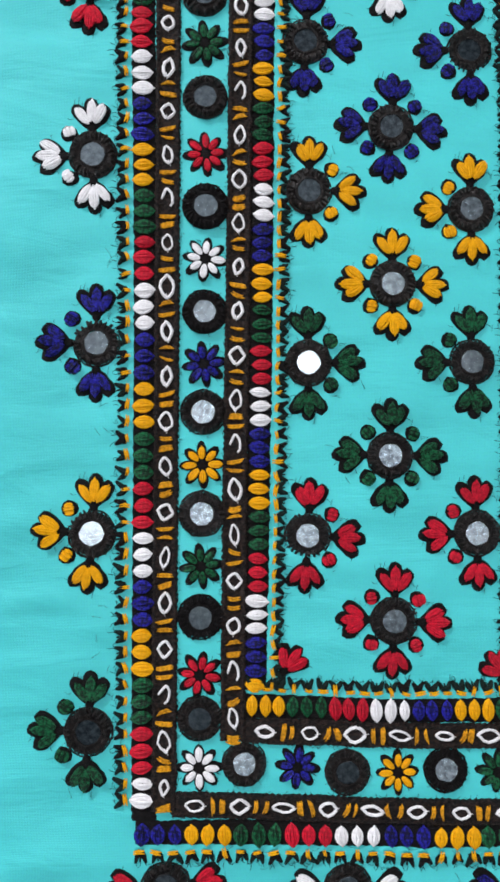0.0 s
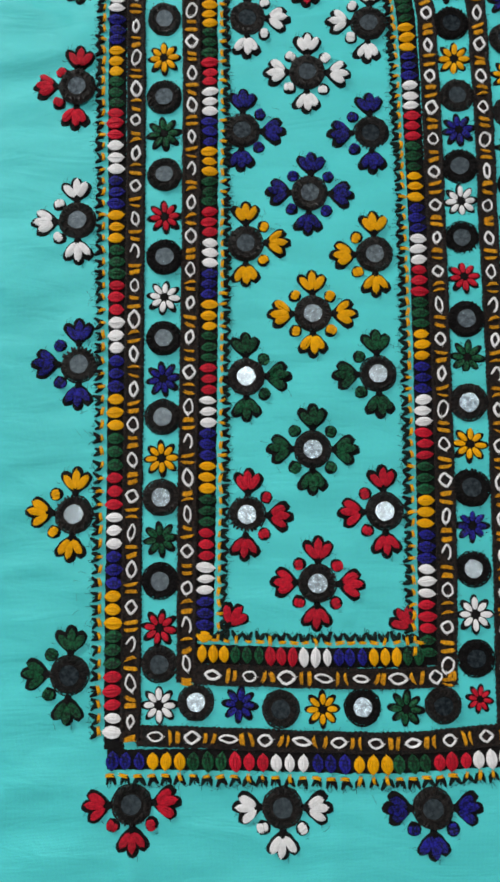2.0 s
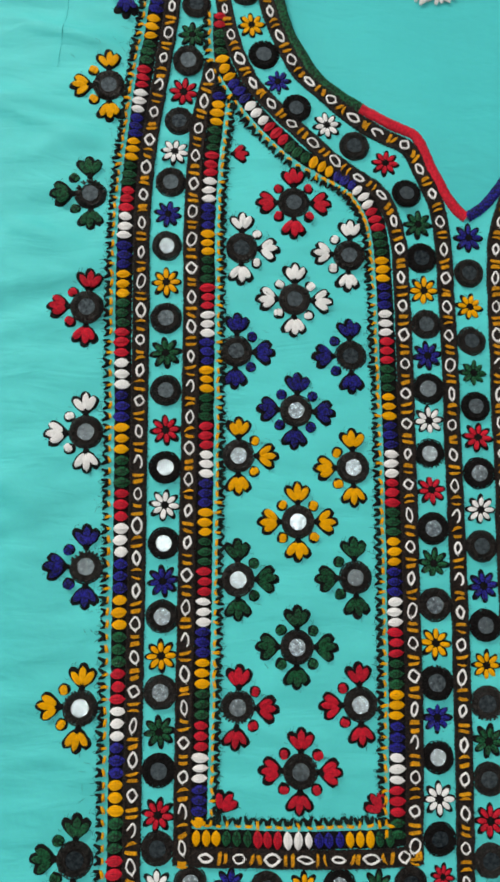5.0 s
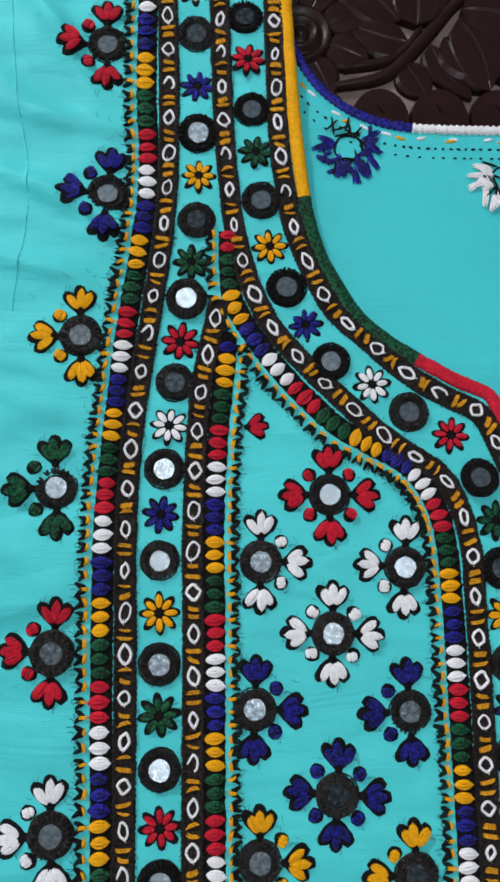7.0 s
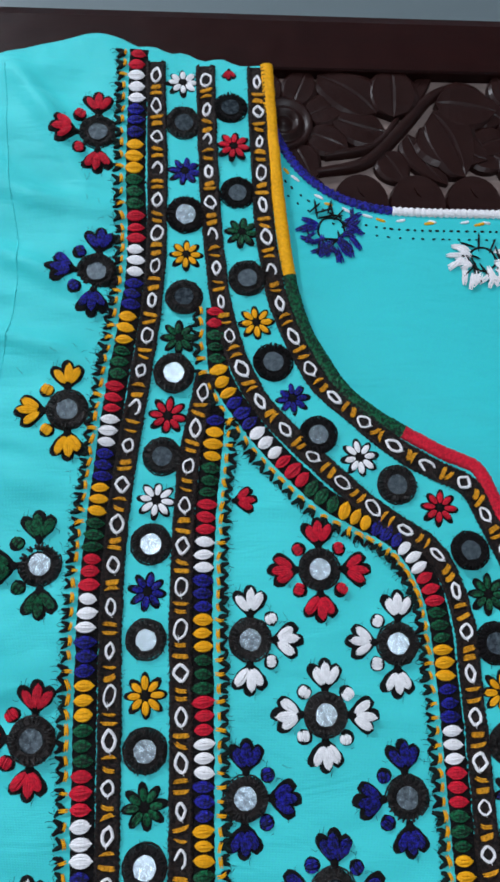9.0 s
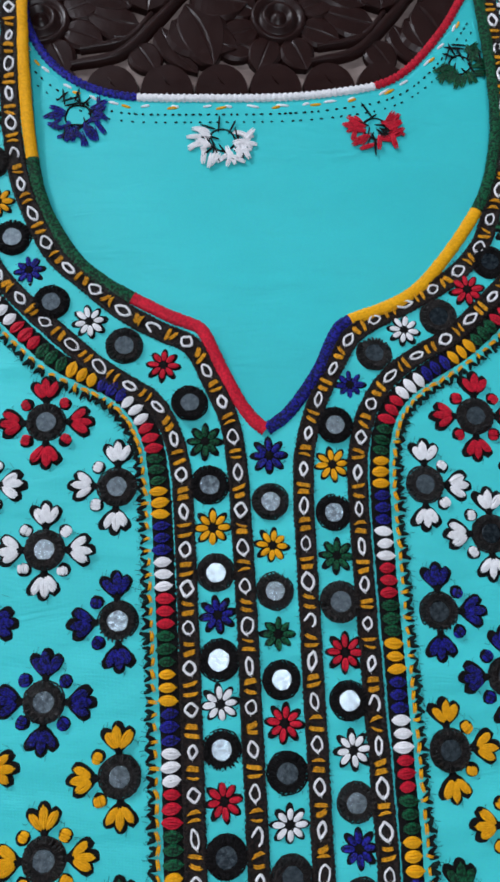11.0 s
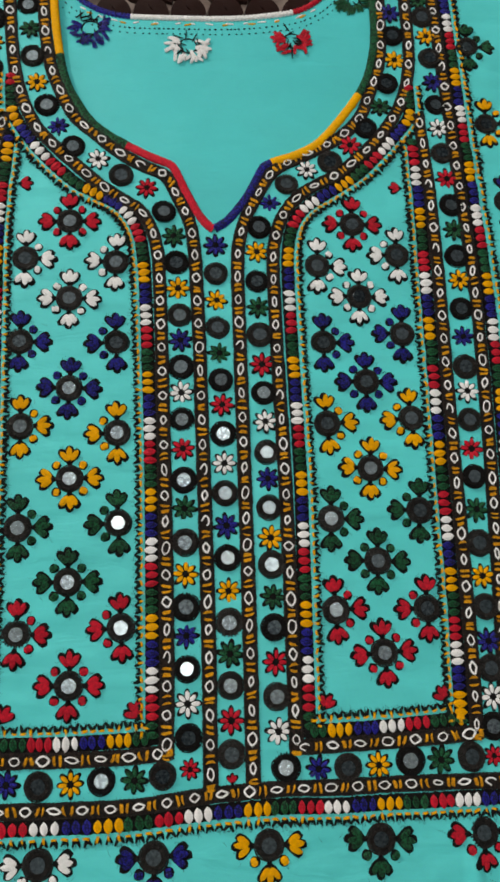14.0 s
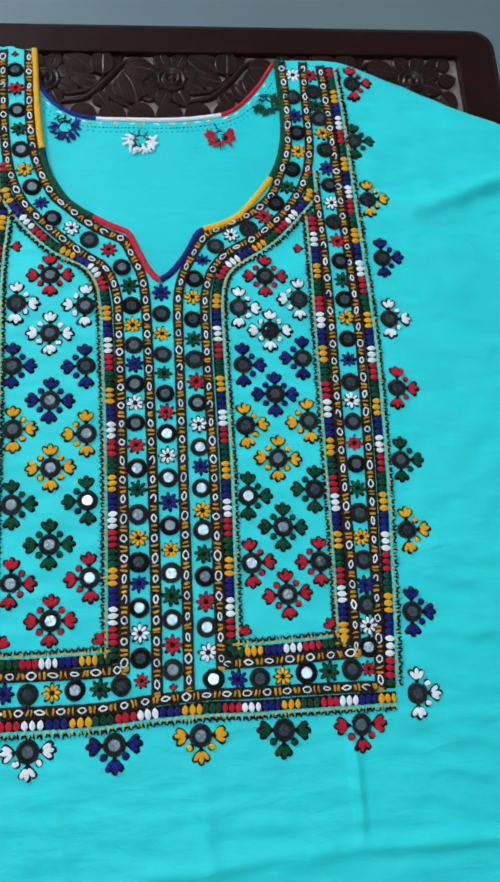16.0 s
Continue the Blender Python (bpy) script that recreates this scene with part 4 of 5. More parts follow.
def strip(points, order, anchors, side, s_from=0.0, s_to=None):
    """Satin stitches in blocks of three, colour after colour; anchors are the middles of the blocks of order[0], five blocks apart.
    side: +1 when the forked edge lies to the left of the way of travel."""
    line = Line(points)
    s_to = line.long if s_to is None else s_to
    know = [line.near(*a) for a in anchors]
    idx = [5.0 * i for i in range(len(know))]
    lead = (know[1] - know[0]) / 5
    tail = (know[-1] - know[-2]) / 5
    bm = bmesh.new()
    n = max(3, round(line.long / 0.0012))
    rows = []
    for i in range(n + 1):
        x, y, dx, dy = line.at(line.long * i / n)
        k = 1 + 0.16 * noise.noise((i * 0.9, line.long * 40, 4.0))
        lo, hi = (0.0046, 0.0036) if side > 0 else (0.0036, 0.0046)
        rows.append([bm.verts.new((x - dy * u * k, y + dx * u * k, cloth_z(x - dy * u * k, y + dx * u * k) + h)) for u, h in ((-lo, 0), (0.0005 - lo, 0.0004), (hi - 0.0005, 0.0004), (hi, 0))])
    for a, b in zip(rows, rows[1:]):
        for j in range(3):
            bm.faces.new((a[j], b[j], b[j + 1], a[j + 1]))
    base = finish("satin_strip", bm, BLACK, kurta, "strip of satin stitches in blocks of five colours")

    def s_of(q):
        if q < 0:
            return know[0] + q * lead
        if q > idx[-1]:
            return know[-1] + (q - idx[-1]) * tail
        return float(np.interp(q, idx, know))
    q = -60
    while q < 5 * len(know) + 30:
        for k in (-1, 0, 1):
            s = s_of(q + k / 3)
            if s_from + 0.0015 <= s <= s_to - 0.0015:
                x, y, dx, dy = line.at(s)
                a = math.degrees(math.atan2(dy, dx)) + 90
                gap = abs(s_of(q + (k + 1) / 3) - s)
                c = order[q % 5]
                link("satin_stitch", rng.choice(OVAL[c]), None, base, m=seat(x + rng.uniform(-0.0003, 0.0003), y, a + rng.uniform(-7, 7), 0.0002)
                     @ Matrix.Diagonal((rng.uniform(0.9, 1.05), gap / 0.0051 * rng.uniform(0.94, 1.08), rng.uniform(0.8, 1.1), 1)))
                o = side * 0.0052
                px, py = x - dy * o, y + dx * o
                ta = math.degrees(math.atan2(dy, dx)) + (0 if side > 0 else 180)
                link("picot", rng.choice(PICOTS), None, base, m=seat(px - dy * side * 0.0009, py + dx * side * 0.0009, ta + rng.uniform(-10, 10), 0.0) @ Matrix.Scale(rng.uniform(1.1, 1.45), 4))
                link("tie_stitch", rng.choice(TIES), None, base, m=seat(px - dy * side * 0.0003, py + dx * side * 0.0003, ta + rng.choice((0, 0, 0, 90)) + 90 + rng.uniform(-18, 18), 0.0006) @ Matrix.Scale(rng.uniform(0.95, 1.35), 4))
        q += 1
    return base


# ---- the yoke: curves of its parts ----
A1 = [(-0.1655, 0.5175), (-0.165, 0.458), (-0.1632, 0.411), (-0.1699, 0.353), (-0.1745, 0.30), (-0.1755, 0.27), (-0.1746, 0.22), (-0.171, 0.12), (-0.1680, -0.01), (-0.1668, -0.0535)]
A2 = [(-0.1575, 0.511), (-0.155, 0.445), (-0.1559, 0.396), (-0.1652, 0.318), (-0.167, 0.275), (-0.1658, 0.23), (-0.1638, 0.143), (-0.1615, 0.03), (-0.1598, -0.0500)]
AC = [(-0.1455, 0.5009), (-0.143, 0.435), (-0.143, 0.399), (-0.150, 0.333), (-0.154, 0.285), (-0.153, 0.22), (-0.151, 0.15), (-0.1495, 0.03), (-0.1485, -0.036)]
A3 = [(-0.1333, 0.3665), (-0.1345, 0.3600), (-0.137, 0.347), (-0.140, 0.329), (-0.1415, 0.301), (-0.1418, 0.268), (-0.1408, 0.234), (-0.1396, 0.143), (-0.1388, 0.057), (-0.1375, -0.0268)]
A4 = [(-0.1301, 0.3535), (-0.1299, 0.345), (-0.1326, 0.312), (-0.1337, 0.28), (-0.1328, 0.234), (-0.1313, 0.143), (-0.1305, 0.057), (-0.1304, -0.010)]
B0 = [(-0.1305, 0.395), (-0.1300, 0.378), (-0.1272, 0.3634), (-0.1117, 0.3406), (-0.0901, 0.3186), (-0.0761, 0.310), (-0.0632, 0.3035), (-0.0539, 0.2945), (-0.0481, 0.2825), (-0.046, 0.271),
      (-0.0445, 0.256), (-0.0428, 0.214), (-0.0406, 0.1436), (-0.0396, 0.0574), (-0.0394, -0.0185)]
B1 = [(-0.1358, 0.510), (-0.1333, 0.451), (-0.1300, 0.412), (-0.1256, 0.387), (-0.116, 0.3613), (-0.1006, 0.342), (-0.0769, 0.3199), (-0.063, 0.309), (-0.0482, 0.2994), (-0.0400, 0.286),
      (-0.0362, 0.270), (-0.0350, 0.25), (-0.0332, 0.18), (-0.0312, 0.05), (-0.0316, -0.0258)]
BC = [(-0.1257, 0.5064), (-0.1231, 0.469), (-0.1194, 0.429), (-0.1137, 0.389), (-0.0993, 0.357), (-0.0735, 0.333), (-0.0428, 0.314), (-0.0325, 0.2978), (-0.026, 0.281), (-0.0245, 0.263),
      (-0.0225, 0.22), (-0.022, 0.17), (-0.0208, 0.11), (-0.0203, 0.03), (-0.0195, -0.03)]
B2 = [(-0.1132, 0.510), (-0.1117, 0.4658), (-0.110, 0.4335), (-0.1055, 0.4028), (-0.0977, 0.3808), (-0.089, 0.3642), (-0.0757, 0.3516), (-0.0594, 0.338), (-0.0441, 0.329), (-0.0308, 0.3220),
      (-0.0232, 0.3076), (-0.0162, 0.2905), (-0.0134, 0.273), (-0.012, 0.245), (-0.0108, 0.20), (-0.010, 0.156), (-0.0088, 0.10), (-0.008, 0.03), (-0.008, -0.042)]
A1R = [(0.158, 0.503), (0.1625, 0.45), (0.1660, 0.38), (0.1690, 0.32), (0.173, 0.25), (0.1735, 0.18), (0.172, 0.095), (0.168, 0.01), (0.1645, -0.046)]
A2R = [(0.1495, 0.504), (0.1535, 0.45), (0.1573, 0.38), (0.1603, 0.32), (0.164, 0.25), (0.1642, 0.18), (0.1625, 0.095), (0.159, 0.01), (0.1565, -0.0470)]
ACR = [(0.1395, 0.494), (0.1408, 0.4754), (0.147, 0.434), (0.1492, 0.39), (0.1505, 0.35), (0.1537, 0.3046), (0.1545, 0.26), (0.1535, 0.2), (0.152, 0.1), (0.1515, 0.01), (0.149, -0.031)]
A3R = [(0.1368, 0.372), (0.1380, 0.355), (0.1398, 0.32), (0.1412, 0.26), (0.141, 0.18), (0.1415, 0.065), (0.1405, -0.0220)]
A4R = [(0.1312, 0.3520), (0.1318, 0.33), (0.1325, 0.2946), (0.1325, 0.22), (0.1326, 0.14), (0.1330, 0.065), (0.1323, -0.0140)]
B0R = [(0.1318, 0.395), (0.132, 0.382), (0.1305, 0.3678), (0.1175, 0.351), (0.1015, 0.333), (0.0845, 0.3185), (0.068, 0.3085), (0.0565, 0.2995), (0.0495, 0.288), (0.0462, 0.272),
       (0.0455, 0.25), (0.0465, 0.194), (0.048, 0.1231), (0.0475, 0.0481), (0.0468, -0.0180)]
B1R = [(0.1335, 0.507), (0.1335, 0.46), (0.1342, 0.42), (0.1300, 0.392), (0.1220, 0.372), (0.109, 0.353), (0.096, 0.3395), (0.080, 0.3255), (0.064, 0.3165), (0.0515, 0.307), (0.0425, 0.294),
       (0.0375, 0.278), (0.0358, 0.26), (0.0365, 0.2), (0.0385, 0.12), (0.039, 0.05), (0.039, -0.0260)]
BCR = [(0.1237, 0.4931), (0.1215, 0.468), (0.1235, 0.434), (0.1238, 0.4126), (0.117, 0.394), (0.1114, 0.376), (0.101, 0.3605), (0.0895, 0.347), (0.0755, 0.3345), (0.06, 0.328), (0.0465, 0.3181),
       (0.0351, 0.3048), (0.0275, 0.287), (0.0257, 0.27), (0.0257, 0.23), (0.0275, 0.17), (0.0284, 0.11), (0.029, 0.03), (0.0295, -0.014)]
B2R = [(0.1130, 0.507), (0.1155, 0.46), (0.1138, 0.415), (0.1042, 0.384), (0.0965, 0.367), (0.0835, 0.3535), (0.0675, 0.3435), (0.0535, 0.3365), (0.0375, 0.3265), (0.0285, 0.312),
       (0.0205, 0.296), (0.0155, 0.28), (0.0135, 0.26), (0.0138, 0.2), (0.0145, 0.13), (0.015, 0.06), (0.015, -0.040)]
PB = [(-0.1345, -0.0235), (-0.0997, -0.024), (-0.0592, -0.0242), (-0.0290, -0.0225)]
PS = [(-0.1340, -0.0150), (-0.0943, -0.0158), (-0.0564, -0.0152), (-0.0400, -0.0147)]
PBR = [(0.0360, -0.0227), (0.09, -0.0215), (0.1435, -0.0188)]
PSR = [(0.0440, -0.0147), (0.09, -0.0135), (0.1350, -0.0106)]
OB = [(-0.1570, -0.0478), (-0.1262, -0.0484), (-0.0862, -0.049), (-0.0461, -0.0486), (-0.0083, -0.0450), (0.0322, -0.0434), (0.0614, -0.0439), (0.107, -0.0436), (0.1530, -0.0440)]
OS = [(-0.1690, -0.0580), (-0.1155, -0.0572), (-0.0809, -0.0575), (-0.0462, -0.0568), (-0.0139, -0.0542), (0.0318, -0.0527), (0.061, -0.0535), (0.1066, -0.0530), (0.1680, -0.0527)]

for pts in (A2, A3, B1, B2, A2R, A3R, B1R, B2R, PB, PBR, OB):
    band(pts)

# travel goes down, so the left of the way is +x
strip(A1, "RWBYG", [(-0.1655, 0.5145), (-0.1645, 0.430), (-0.1695, 0.356), (-0.1752, 0.289), (-0.174, 0.2145), (-0.1715, 0.1343), (-0.169, 0.0502), (-0.167, -0.0305)], -1)
strip(A4, "RWBYG", [(-0.1326, 0.3095), (-0.133, 0.239), (-0.1318, 0.169), (-0.131, 0.0985), (-0.1304, 0.029)], 1)
strip(B0, "YBWRG", [(-0.1272, 0.3634), (-0.0761, 0.31), (-0.0445, 0.257), (-0.0417, 0.186), (-0.0402, 0.1142), (-0.0396, 0.0435)], -1, s_from=0.0)
strip(A1R, "YBWRG", [(0.163, 0.4713), (0.168, 0.400), (0.1705, 0.3295), (0.173, 0.2494), (0.1735, 0.1722), (0.172, 0.0947), (0.168, 0.0161)], 1)
strip(A4R, "YGRWB", [(0.1325, 0.2946), (0.1325, 0.2204), (0.1326, 0.1396), (0.133, 0.0654), (0.1323, -0.0028)], -1)
strip(B0R, "YBWRG", [(0.1305, 0.3678), (0.0835, 0.318), (0.046, 0.2666), (0.0465, 0.1938), (0.048, 0.1231), (0.0475, 0.0481)], 1)
strip(PS, "YGRWB", [(-0.127, -0.015), (-0.0572, -0.015)], 1)
strip(PSR, "GYBWR", [(0.0490, -0.0147), (0.122, -0.011)], 1)
strip(OS, "YGRWB", [(-0.1445, -0.0573), (-0.062, -0.057), (0.0165, -0.0533), (0.089, -0.053), (0.161, -0.0527)], -1)

# columns of mirrors and flowers
def column(points, rows, order, start_flower):
    line = Line(points)
    k = 0
    for i, y in enumerate(rows):
        x = line.x_at(y)
        if (i % 2 == 0) == start_flower:
            flower(x, y, order[k % 5])
            k += 1
        else:
            mirror_disc(x, y)


column(AC, [0.5009, 0.4809, 0.4575, 0.4365, 0.4181, 0.3992, 0.3815, 0.3665, 0.3491, 0.3329, 0.3159, 0.2994, 0.2820, 0.2650, 0.2458, 0.2274, 0.2095, 0.1907, 0.1710, 0.1528, 0.1346,
            0.1165, 0.0988, 0.0824, 0.0647, 0.0482, 0.0308, 0.0138, -0.0053, -0.0197, -0.0359], "WBYGR", True)
column(ACR, [0.4935, 0.4754, 0.4600, 0.4470, 0.4320, 0.4144, 0.3959, 0.3788, 0.3609, 0.3425, 0.3234, 0.3046, 0.2870, 0.2687, 0.2522, 0.2328, 0.2143, 0.1945, 0.1789, 0.1607, 0.1428,
             0.1255, 0.1058, 0.0860, 0.0669, 0.0495, 0.0301, 0.0154, -0.0001, -0.0157], "RGYBW", True)
CC = [(0.0000, 0.285), (-0.0001, 0.2563), (0.0004, 0.22), (0.0022, 0.17), (0.0028, 0.12), (0.0037, 0.06), (0.0036, -0.04)]
column(CC, [0.2748, 0.2560, 0.2383, 0.2204, 0.2040, 0.1869, 0.1711, 0.1535, 0.1357, 0.1180, 0.0990, 0.0806, 0.0622, 0.0447, 0.0278, 0.0108, -0.0074, -0.0248], "BYGRW", True)
column(BC[6:], [0.2975, 0.2812, 0.2632, 0.2460, 0.2282, 0.2120, 0.1950, 0.1790, 0.1626, 0.1446, 0.1260, 0.1094, 0.0899, 0.0720, 0.0538, 0.0381, 0.0204, 0.0021, -0.0157], "GYBWR", False)
column(BC[:5], [0.4891, 0.4694, 0.4477, 0.4292, 0.4083, 0.3889, 0.3721], "RGYBW", False)
column(BCR[11:], [0.3045, 0.2870, 0.2705, 0.2509, 0.2335, 0.2154, 0.1962, 0.1784, 0.1606, 0.1421, 0.1262, 0.1092, 0.0915, 0.0763, 0.0582, 0.0413, 0.0226, 0.0042, -0.0139], "BYGRW", True)
column(BCR[:6], [0.4931, 0.4690, 0.4490, 0.4320, 0.4126, 0.3941], "WBYGR", True)
for x, y, c in ((-0.0993, 0.357, "B"), (-0.0735, 0.3333, "W"), (-0.0428, 0.314, "R"), (0.1114, 0.3765, "G"), (0.0895, 0.3470, "R"), (0.060, 0.3285, "W"),
                (-0.1157, -0.0353, "B"), (-0.0822, -0.0363, "Y"), (-0.0486, -0.0357, "G"), (0.0507, -0.0340, "B"), (0.084, -0.0335, "Y"), (0.1187, -0.0318, "G")):
    flower(x, y, c)
for x, y in ((-0.0895, 0.3422), (-0.0590, 0.3228), (0.1008, 0.3600), (0.0755, 0.3345), (0.0465, 0.3181),
             (-0.1335, -0.0345), (-0.0991, -0.0367), (-0.0661, -0.0353), (-0.0337, -0.0340), (0.033, -0.0327), (0.0669, -0.0340), (0.1018, -0.0318), (0.1359, -0.0310)):
    mirror_disc(x, y)
flower(-0.0190, -0.0314, "R", 0.75)
flower(0.1490, -0.0312, "R", 0.8)
single(0.0036, -0.0400, "R", 0, 0.5)
single(-0.1253, 0.5090, "R", 180, 0.5)

# mirror flowers of the two panels
PANEL_L = [("R", -0.0903, 0.2902, "full"), ("W", -0.1164, 0.2648, "right"), ("W", -0.0617, 0.2633, "left"), ("W", -0.0894, 0.2388, "full"), ("B", -0.1181, 0.2116, "right"), ("B", -0.0610, 0.2108, "left"),
           ("B", -0.0880, 0.1822, "full"), ("Y", -0.1158, 0.1593, "right"), ("Y", -0.0598, 0.1548, "left"), ("Y", -0.0866, 0.1280, "full"), ("G", -0.1149, 0.1001, "right"), ("G", -0.0587, 0.1020, "left"),
           ("G", -0.0864, 0.0693, "full"), ("R", -0.1138, 0.0416, "right"), ("R", -0.0565, 0.0436, "left"), ("R", -0.0843, 0.0137, "full")]
PANEL_R = [("R", 0.0875, 0.2900, "full"), ("W", 0.0638, 0.2615, "right"), ("W", 0.1151, 0.2689, "left"), ("W", 0.0892, 0.2407, "full"), ("B", 0.0653, 0.2105, "right"), ("B", 0.1150, 0.2161, "left"),
           ("B", 0.0902, 0.1850, "full"), ("Y", 0.0650, 0.1590, "right"), ("Y", 0.1165, 0.1618, "left"), ("Y", 0.0896, 0.1315, "full"), ("G", 0.0645, 0.1020, "right"), ("G", 0.1175, 0.1058, "left"),
           ("G", 0.0905, 0.0769, "full"), ("R", 0.0646, 0.0500, "right"), ("R", 0.1175, 0.0494, "left"), ("R", 0.0910, 0.0256, "full")]
for c, x, y, k in PANEL_L + PANEL_R:
    motif(x, y, c, k, 1.0)
single(-0.1215, -0.0045, "R", -32)
single(-0.0455, -0.0045, "R", 40)
single(-0.1225, 0.3160, "R", -85, 0.8)
single(0.0545, -0.0035, "R", -32, 0.85)
single(0.1245, -0.0015, "R", 32, 0.85)
single(0.1215, 0.3165, "R", 85, 0.75)

# mirror flowers outside the yoke
for c, x, y in (("R", -0.1810, 0.4744), ("B", -0.1786, 0.4095), ("Y", -0.1868, 0.3507), ("G", -0.1938, 0.2918), ("R", -0.1922, 0.2314), ("W", -0.1898, 0.1690), ("B", -0.1868, 0.1049), ("Y", -0.1863, 0.0408), ("G", -0.1855, -0.0247)):
    motif(x, y, c, "left", 1.03)
for c, x, y in (("R", 0.1785, 0.4859), ("G", 0.1755, 0.4243), ("Y", 0.1835, 0.3655), ("B", 0.1910, 0.3082), ("W", 0.1918, 0.2510), ("R", 0.1921, 0.1891), ("G", 0.1896, 0.1283), ("Y", 0.1891, 0.0714), ("B", 0.1862, 0.0088), ("W", 0.1844, -0.0505)):
    motif(x, y, c, "right", 0.98)
for c, x, y in (("R", -0.1585, -0.0743), ("W", -0.0981, -0.0745), ("B", -0.0384, -0.0736), ("Y", 0.0224, -0.0709), ("G", 0.0827, -0.0706), ("R", 0.1394, -0.0700)):
    motif(x, y, c, "down", 1.02)

# wrong side of the back embroidery: loose open wreaths of stitches
def build_loose(bm, seed):
    rg = random.Random(seed)
    ln = 0.0068 * rg.uniform(0.8, 1.2)
    for k in range(3):
        off, bow = (k - 1) * 0.0006 + rg.uniform(-0.0003, 0.0003), rg.uniform(-0.0005, 0.0005)
        thread(bm, [(ln * t, off + bow * (1 - 4 * t * t), 0.0006 + 0.0005 * (1 - 4 * t * t)) for t in (-0.5, -0.25, 0, 0.25, 0.5)], 0.00042)


LOOSE = per_colour("loose_stitch", build_loose, 3)
LOOSE_BLACK = [mesh_of("loose_stitch", lambda b, q=q: pad(b, lens(0.0075 + 0.001 * q, 0.0009, 8, power=0.7), 0.0006), BLACK) for q in range(3)]


def wreath(x, y, c, size, turn):
    """The wrong side of a flower: a black thread loop with loose stitches round three sides of it."""
    rg = random.Random(round(x * 1e4))
    loop = Line([(size * 0.48 * math.cos(a) * rg.uniform(0.85, 1.1), size * 0.48 * math.sin(a) * rg.uniform(0.85, 1.1)) for a in [2 * math.pi * i / 9 for i in range(10)]])
    base = cord("wreath", loop, 0.0005, BLACK, kurta, f"loose {COLOUR[c]} stitches on the wrong side of the cloth", height=lambda u, v: 0.0)
    base.matrix_basis = pose(x, y, back_z(x, y), 0, 0, turn)
    for k in range(34):
        a = rg.uniform(150, 390)
        r = size * (rg.uniform(0.62, 0.9) if k % 3 else rg.uniform(0.85, 1.05))
        t = radians(a)
        link("loose_stitch", rg.choice(LOOSE[c]), None, base, m=pose(r * math.cos(t), r * math.sin(t), rg.uniform(0, 0.0007), 0, 0, a + rg.uniform(-55, 55)))
    for k in range(16):
        a = rg.uniform(0, 360)
        r = size * rg.uniform(0.4, 1.0)
        t = radians(a)
        link("loose_stitch", rg.choice(LOOSE_BLACK), None, base, m=pose(r * math.cos(t), r * math.sin(t), 0.0008, 0, 0, a + rg.choice((0, 90)) + rg.uniform(-35, 35)))


for x, y, c, sz, tn in ((-0.0808, 0.4345, "B", 0.0125, 10), (-0.0156, 0.4225, "W", 0.0125, 0), (0.0545, 0.4290, "R", 0.0115, 5), (0.0985, 0.4640, "G", 0.0115, 40)):
    wreath(x, y, c, sz, tn)

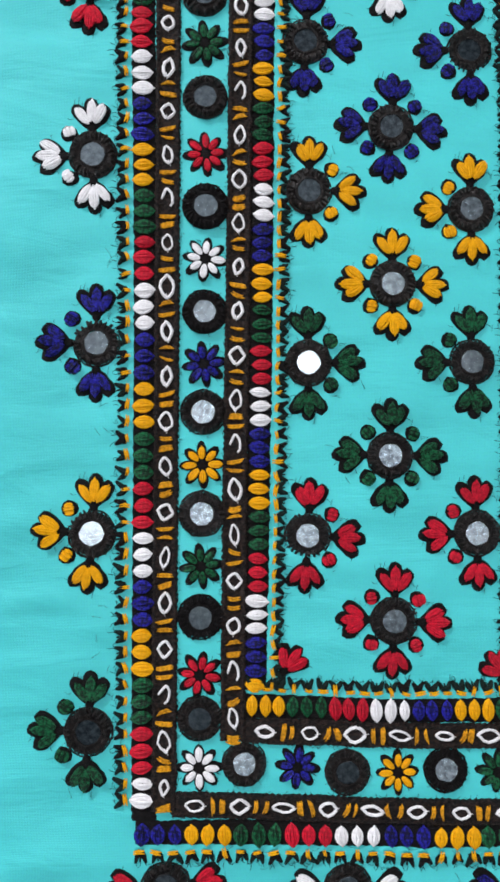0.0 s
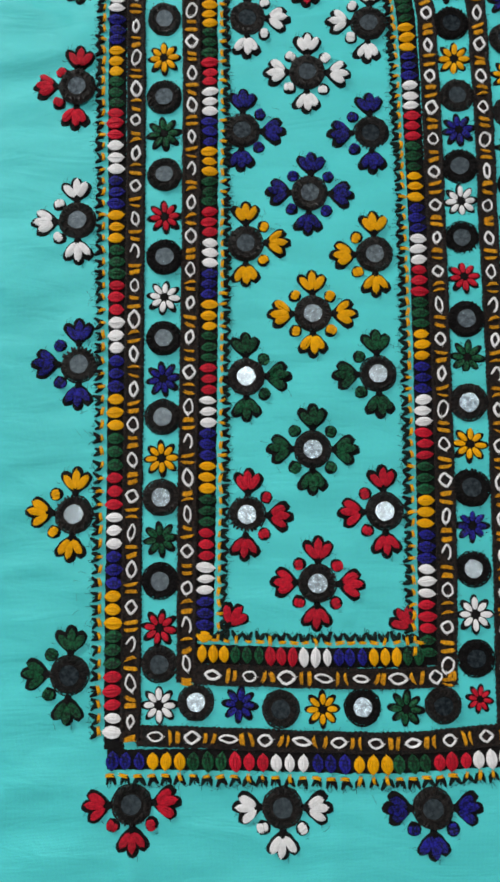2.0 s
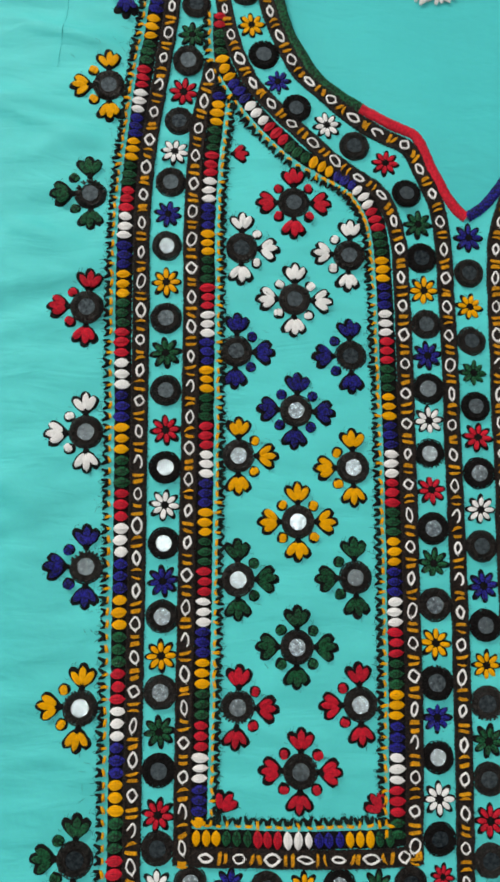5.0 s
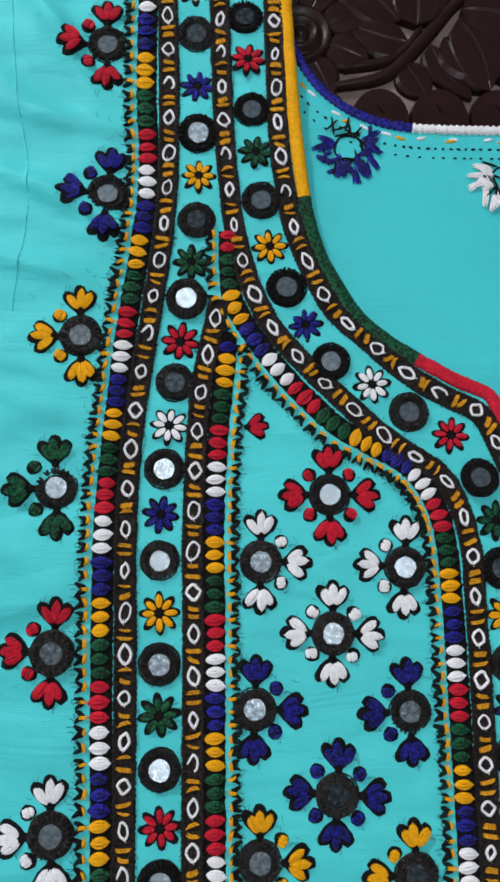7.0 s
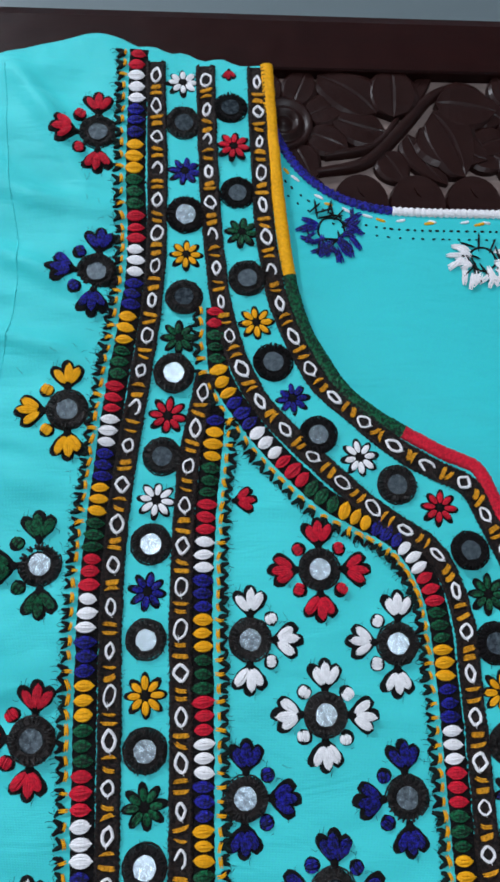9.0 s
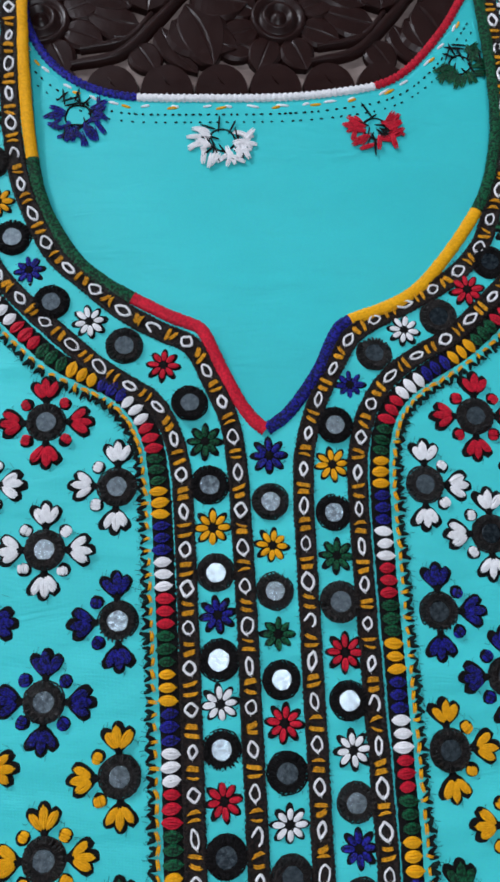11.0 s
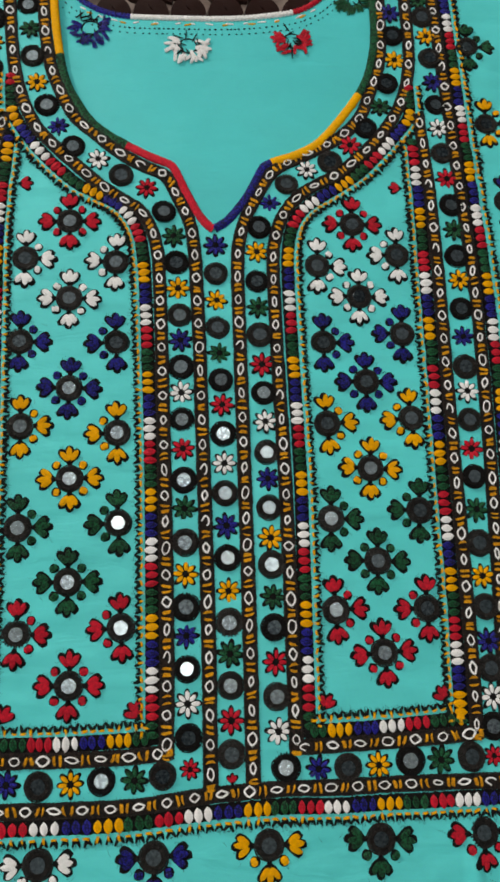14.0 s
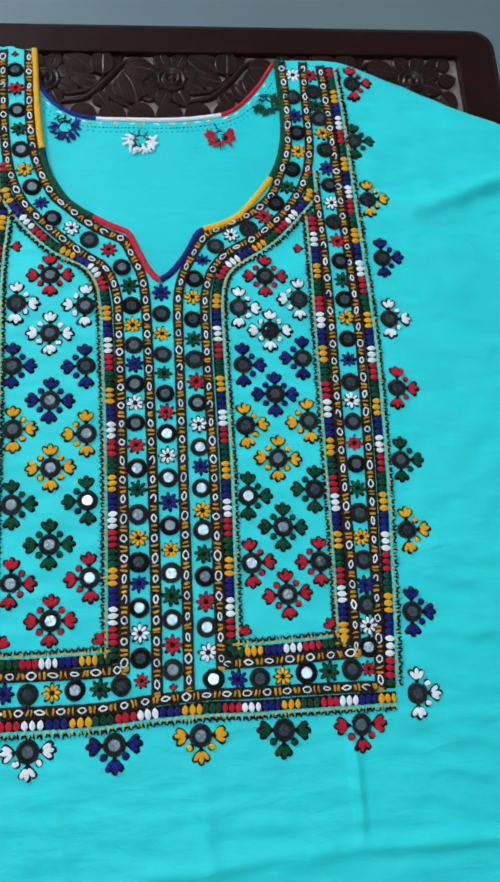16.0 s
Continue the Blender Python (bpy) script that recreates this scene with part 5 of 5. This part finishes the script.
# running stitches along the back neck
for off, mat, nm, ln, gap, wd in ((0.0042, THREAD["W"], "white", 0.0055, 0.0125, 0.0013), (0.0050, THREAD["Y"], "yellow", 0.005, 0.021, 0.0013), (0.0085, BLACK, "black", 0.0016, 0.0034, 0.0009), (0.0125, BLACK, "black", 0.0014, 0.0040, 0.0007)):
    bm = bmesh.new()
    s = 0.02
    while s < be.long - 0.02:
        x, y, dx, dy = be.at(s)
        x, y = x + dy * off, y - dx * off
        pad(bm, lens(ln * rng.uniform(0.7, 1.3), wd, 8, x, y, math.atan2(dy, dx) + rng.uniform(-0.25, 0.25), 0.7), 0.0006, back_z(x, y), 0.6)
        s += gap * rng.uniform(0.7, 1.3)
    tagged(finish("running_stitch", bm, mat, kurta, nm + " running stitches along the back neck"), kind="stuff")

# sleeve seams
for sx, pts in ((-1, [(-0.222, 0.505), (-0.217, 0.455), (-0.210, 0.41), (-0.214, 0.36)]), (1, [(0.285, 0.458), (0.272, 0.41), (0.268, 0.36), (0.275, 0.30)])):
    cord("sleeve_seam", Line(pts), 0.00032, CLOTH, kurta, "turquoise sleeve seam", knots=0.5, period=0.003)

# stray thread ends round the embroidery
bm = bmesh.new()
spots = [(x, y, 0.020) for _, x, y, _ in PANEL_L + PANEL_R] + [(-0.187, 0.36 - 0.064 * k, 0.022) for k in range(7)] + [(0.19, 0.43 - 0.06 * k, 0.022) for k in range(9)] + [(-0.16 + 0.06 * k, -0.074, 0.022) for k in range(6)]
spots += [(-0.181, 0.48 - 0.01 * k, 0.006) for k in range(50)] + [(-0.15 + 0.01 * k, -0.064, 0.006) for k in range(32)]
for cx, cy, rad in spots:
    for _ in range(3 if rad > 0.01 else 2):
        a, r = rng.uniform(0, 2 * math.pi), rad * rng.uniform(0.5, 0.98)
        x, y, h = cx + r * math.cos(a), cy + r * math.sin(a), rng.uniform(0, 2 * math.pi)
        bend, w, rows = rng.uniform(-160, 160), 0.000055, []
        for k in range(7):
            z = cloth_z(x, y) + 0.0004 + 0.0008 * math.sin(k / 6 * math.pi)
            rows.append([bm.verts.new((x - math.sin(h) * w, y + math.cos(h) * w, z)), bm.verts.new((x + math.sin(h) * w, y - math.cos(h) * w, z)), bm.verts.new((x, y, z + 1.5 * w))])
            st = rng.uniform(0.0003, 0.0008)
            x, y, h = x + math.cos(h) * st, y + math.sin(h) * st, h + bend * st + rng.uniform(-0.2, 0.2)
        for p, q in zip(rows, rows[1:]):
            for j in range(3):
                bm.faces.new((p[j], p[(j + 1) % 3], q[(j + 1) % 3], q[j]))
tagged(finish("stray_threads", bm, BROWN, kurta, "fine dark stray thread ends"), kind="stuff")
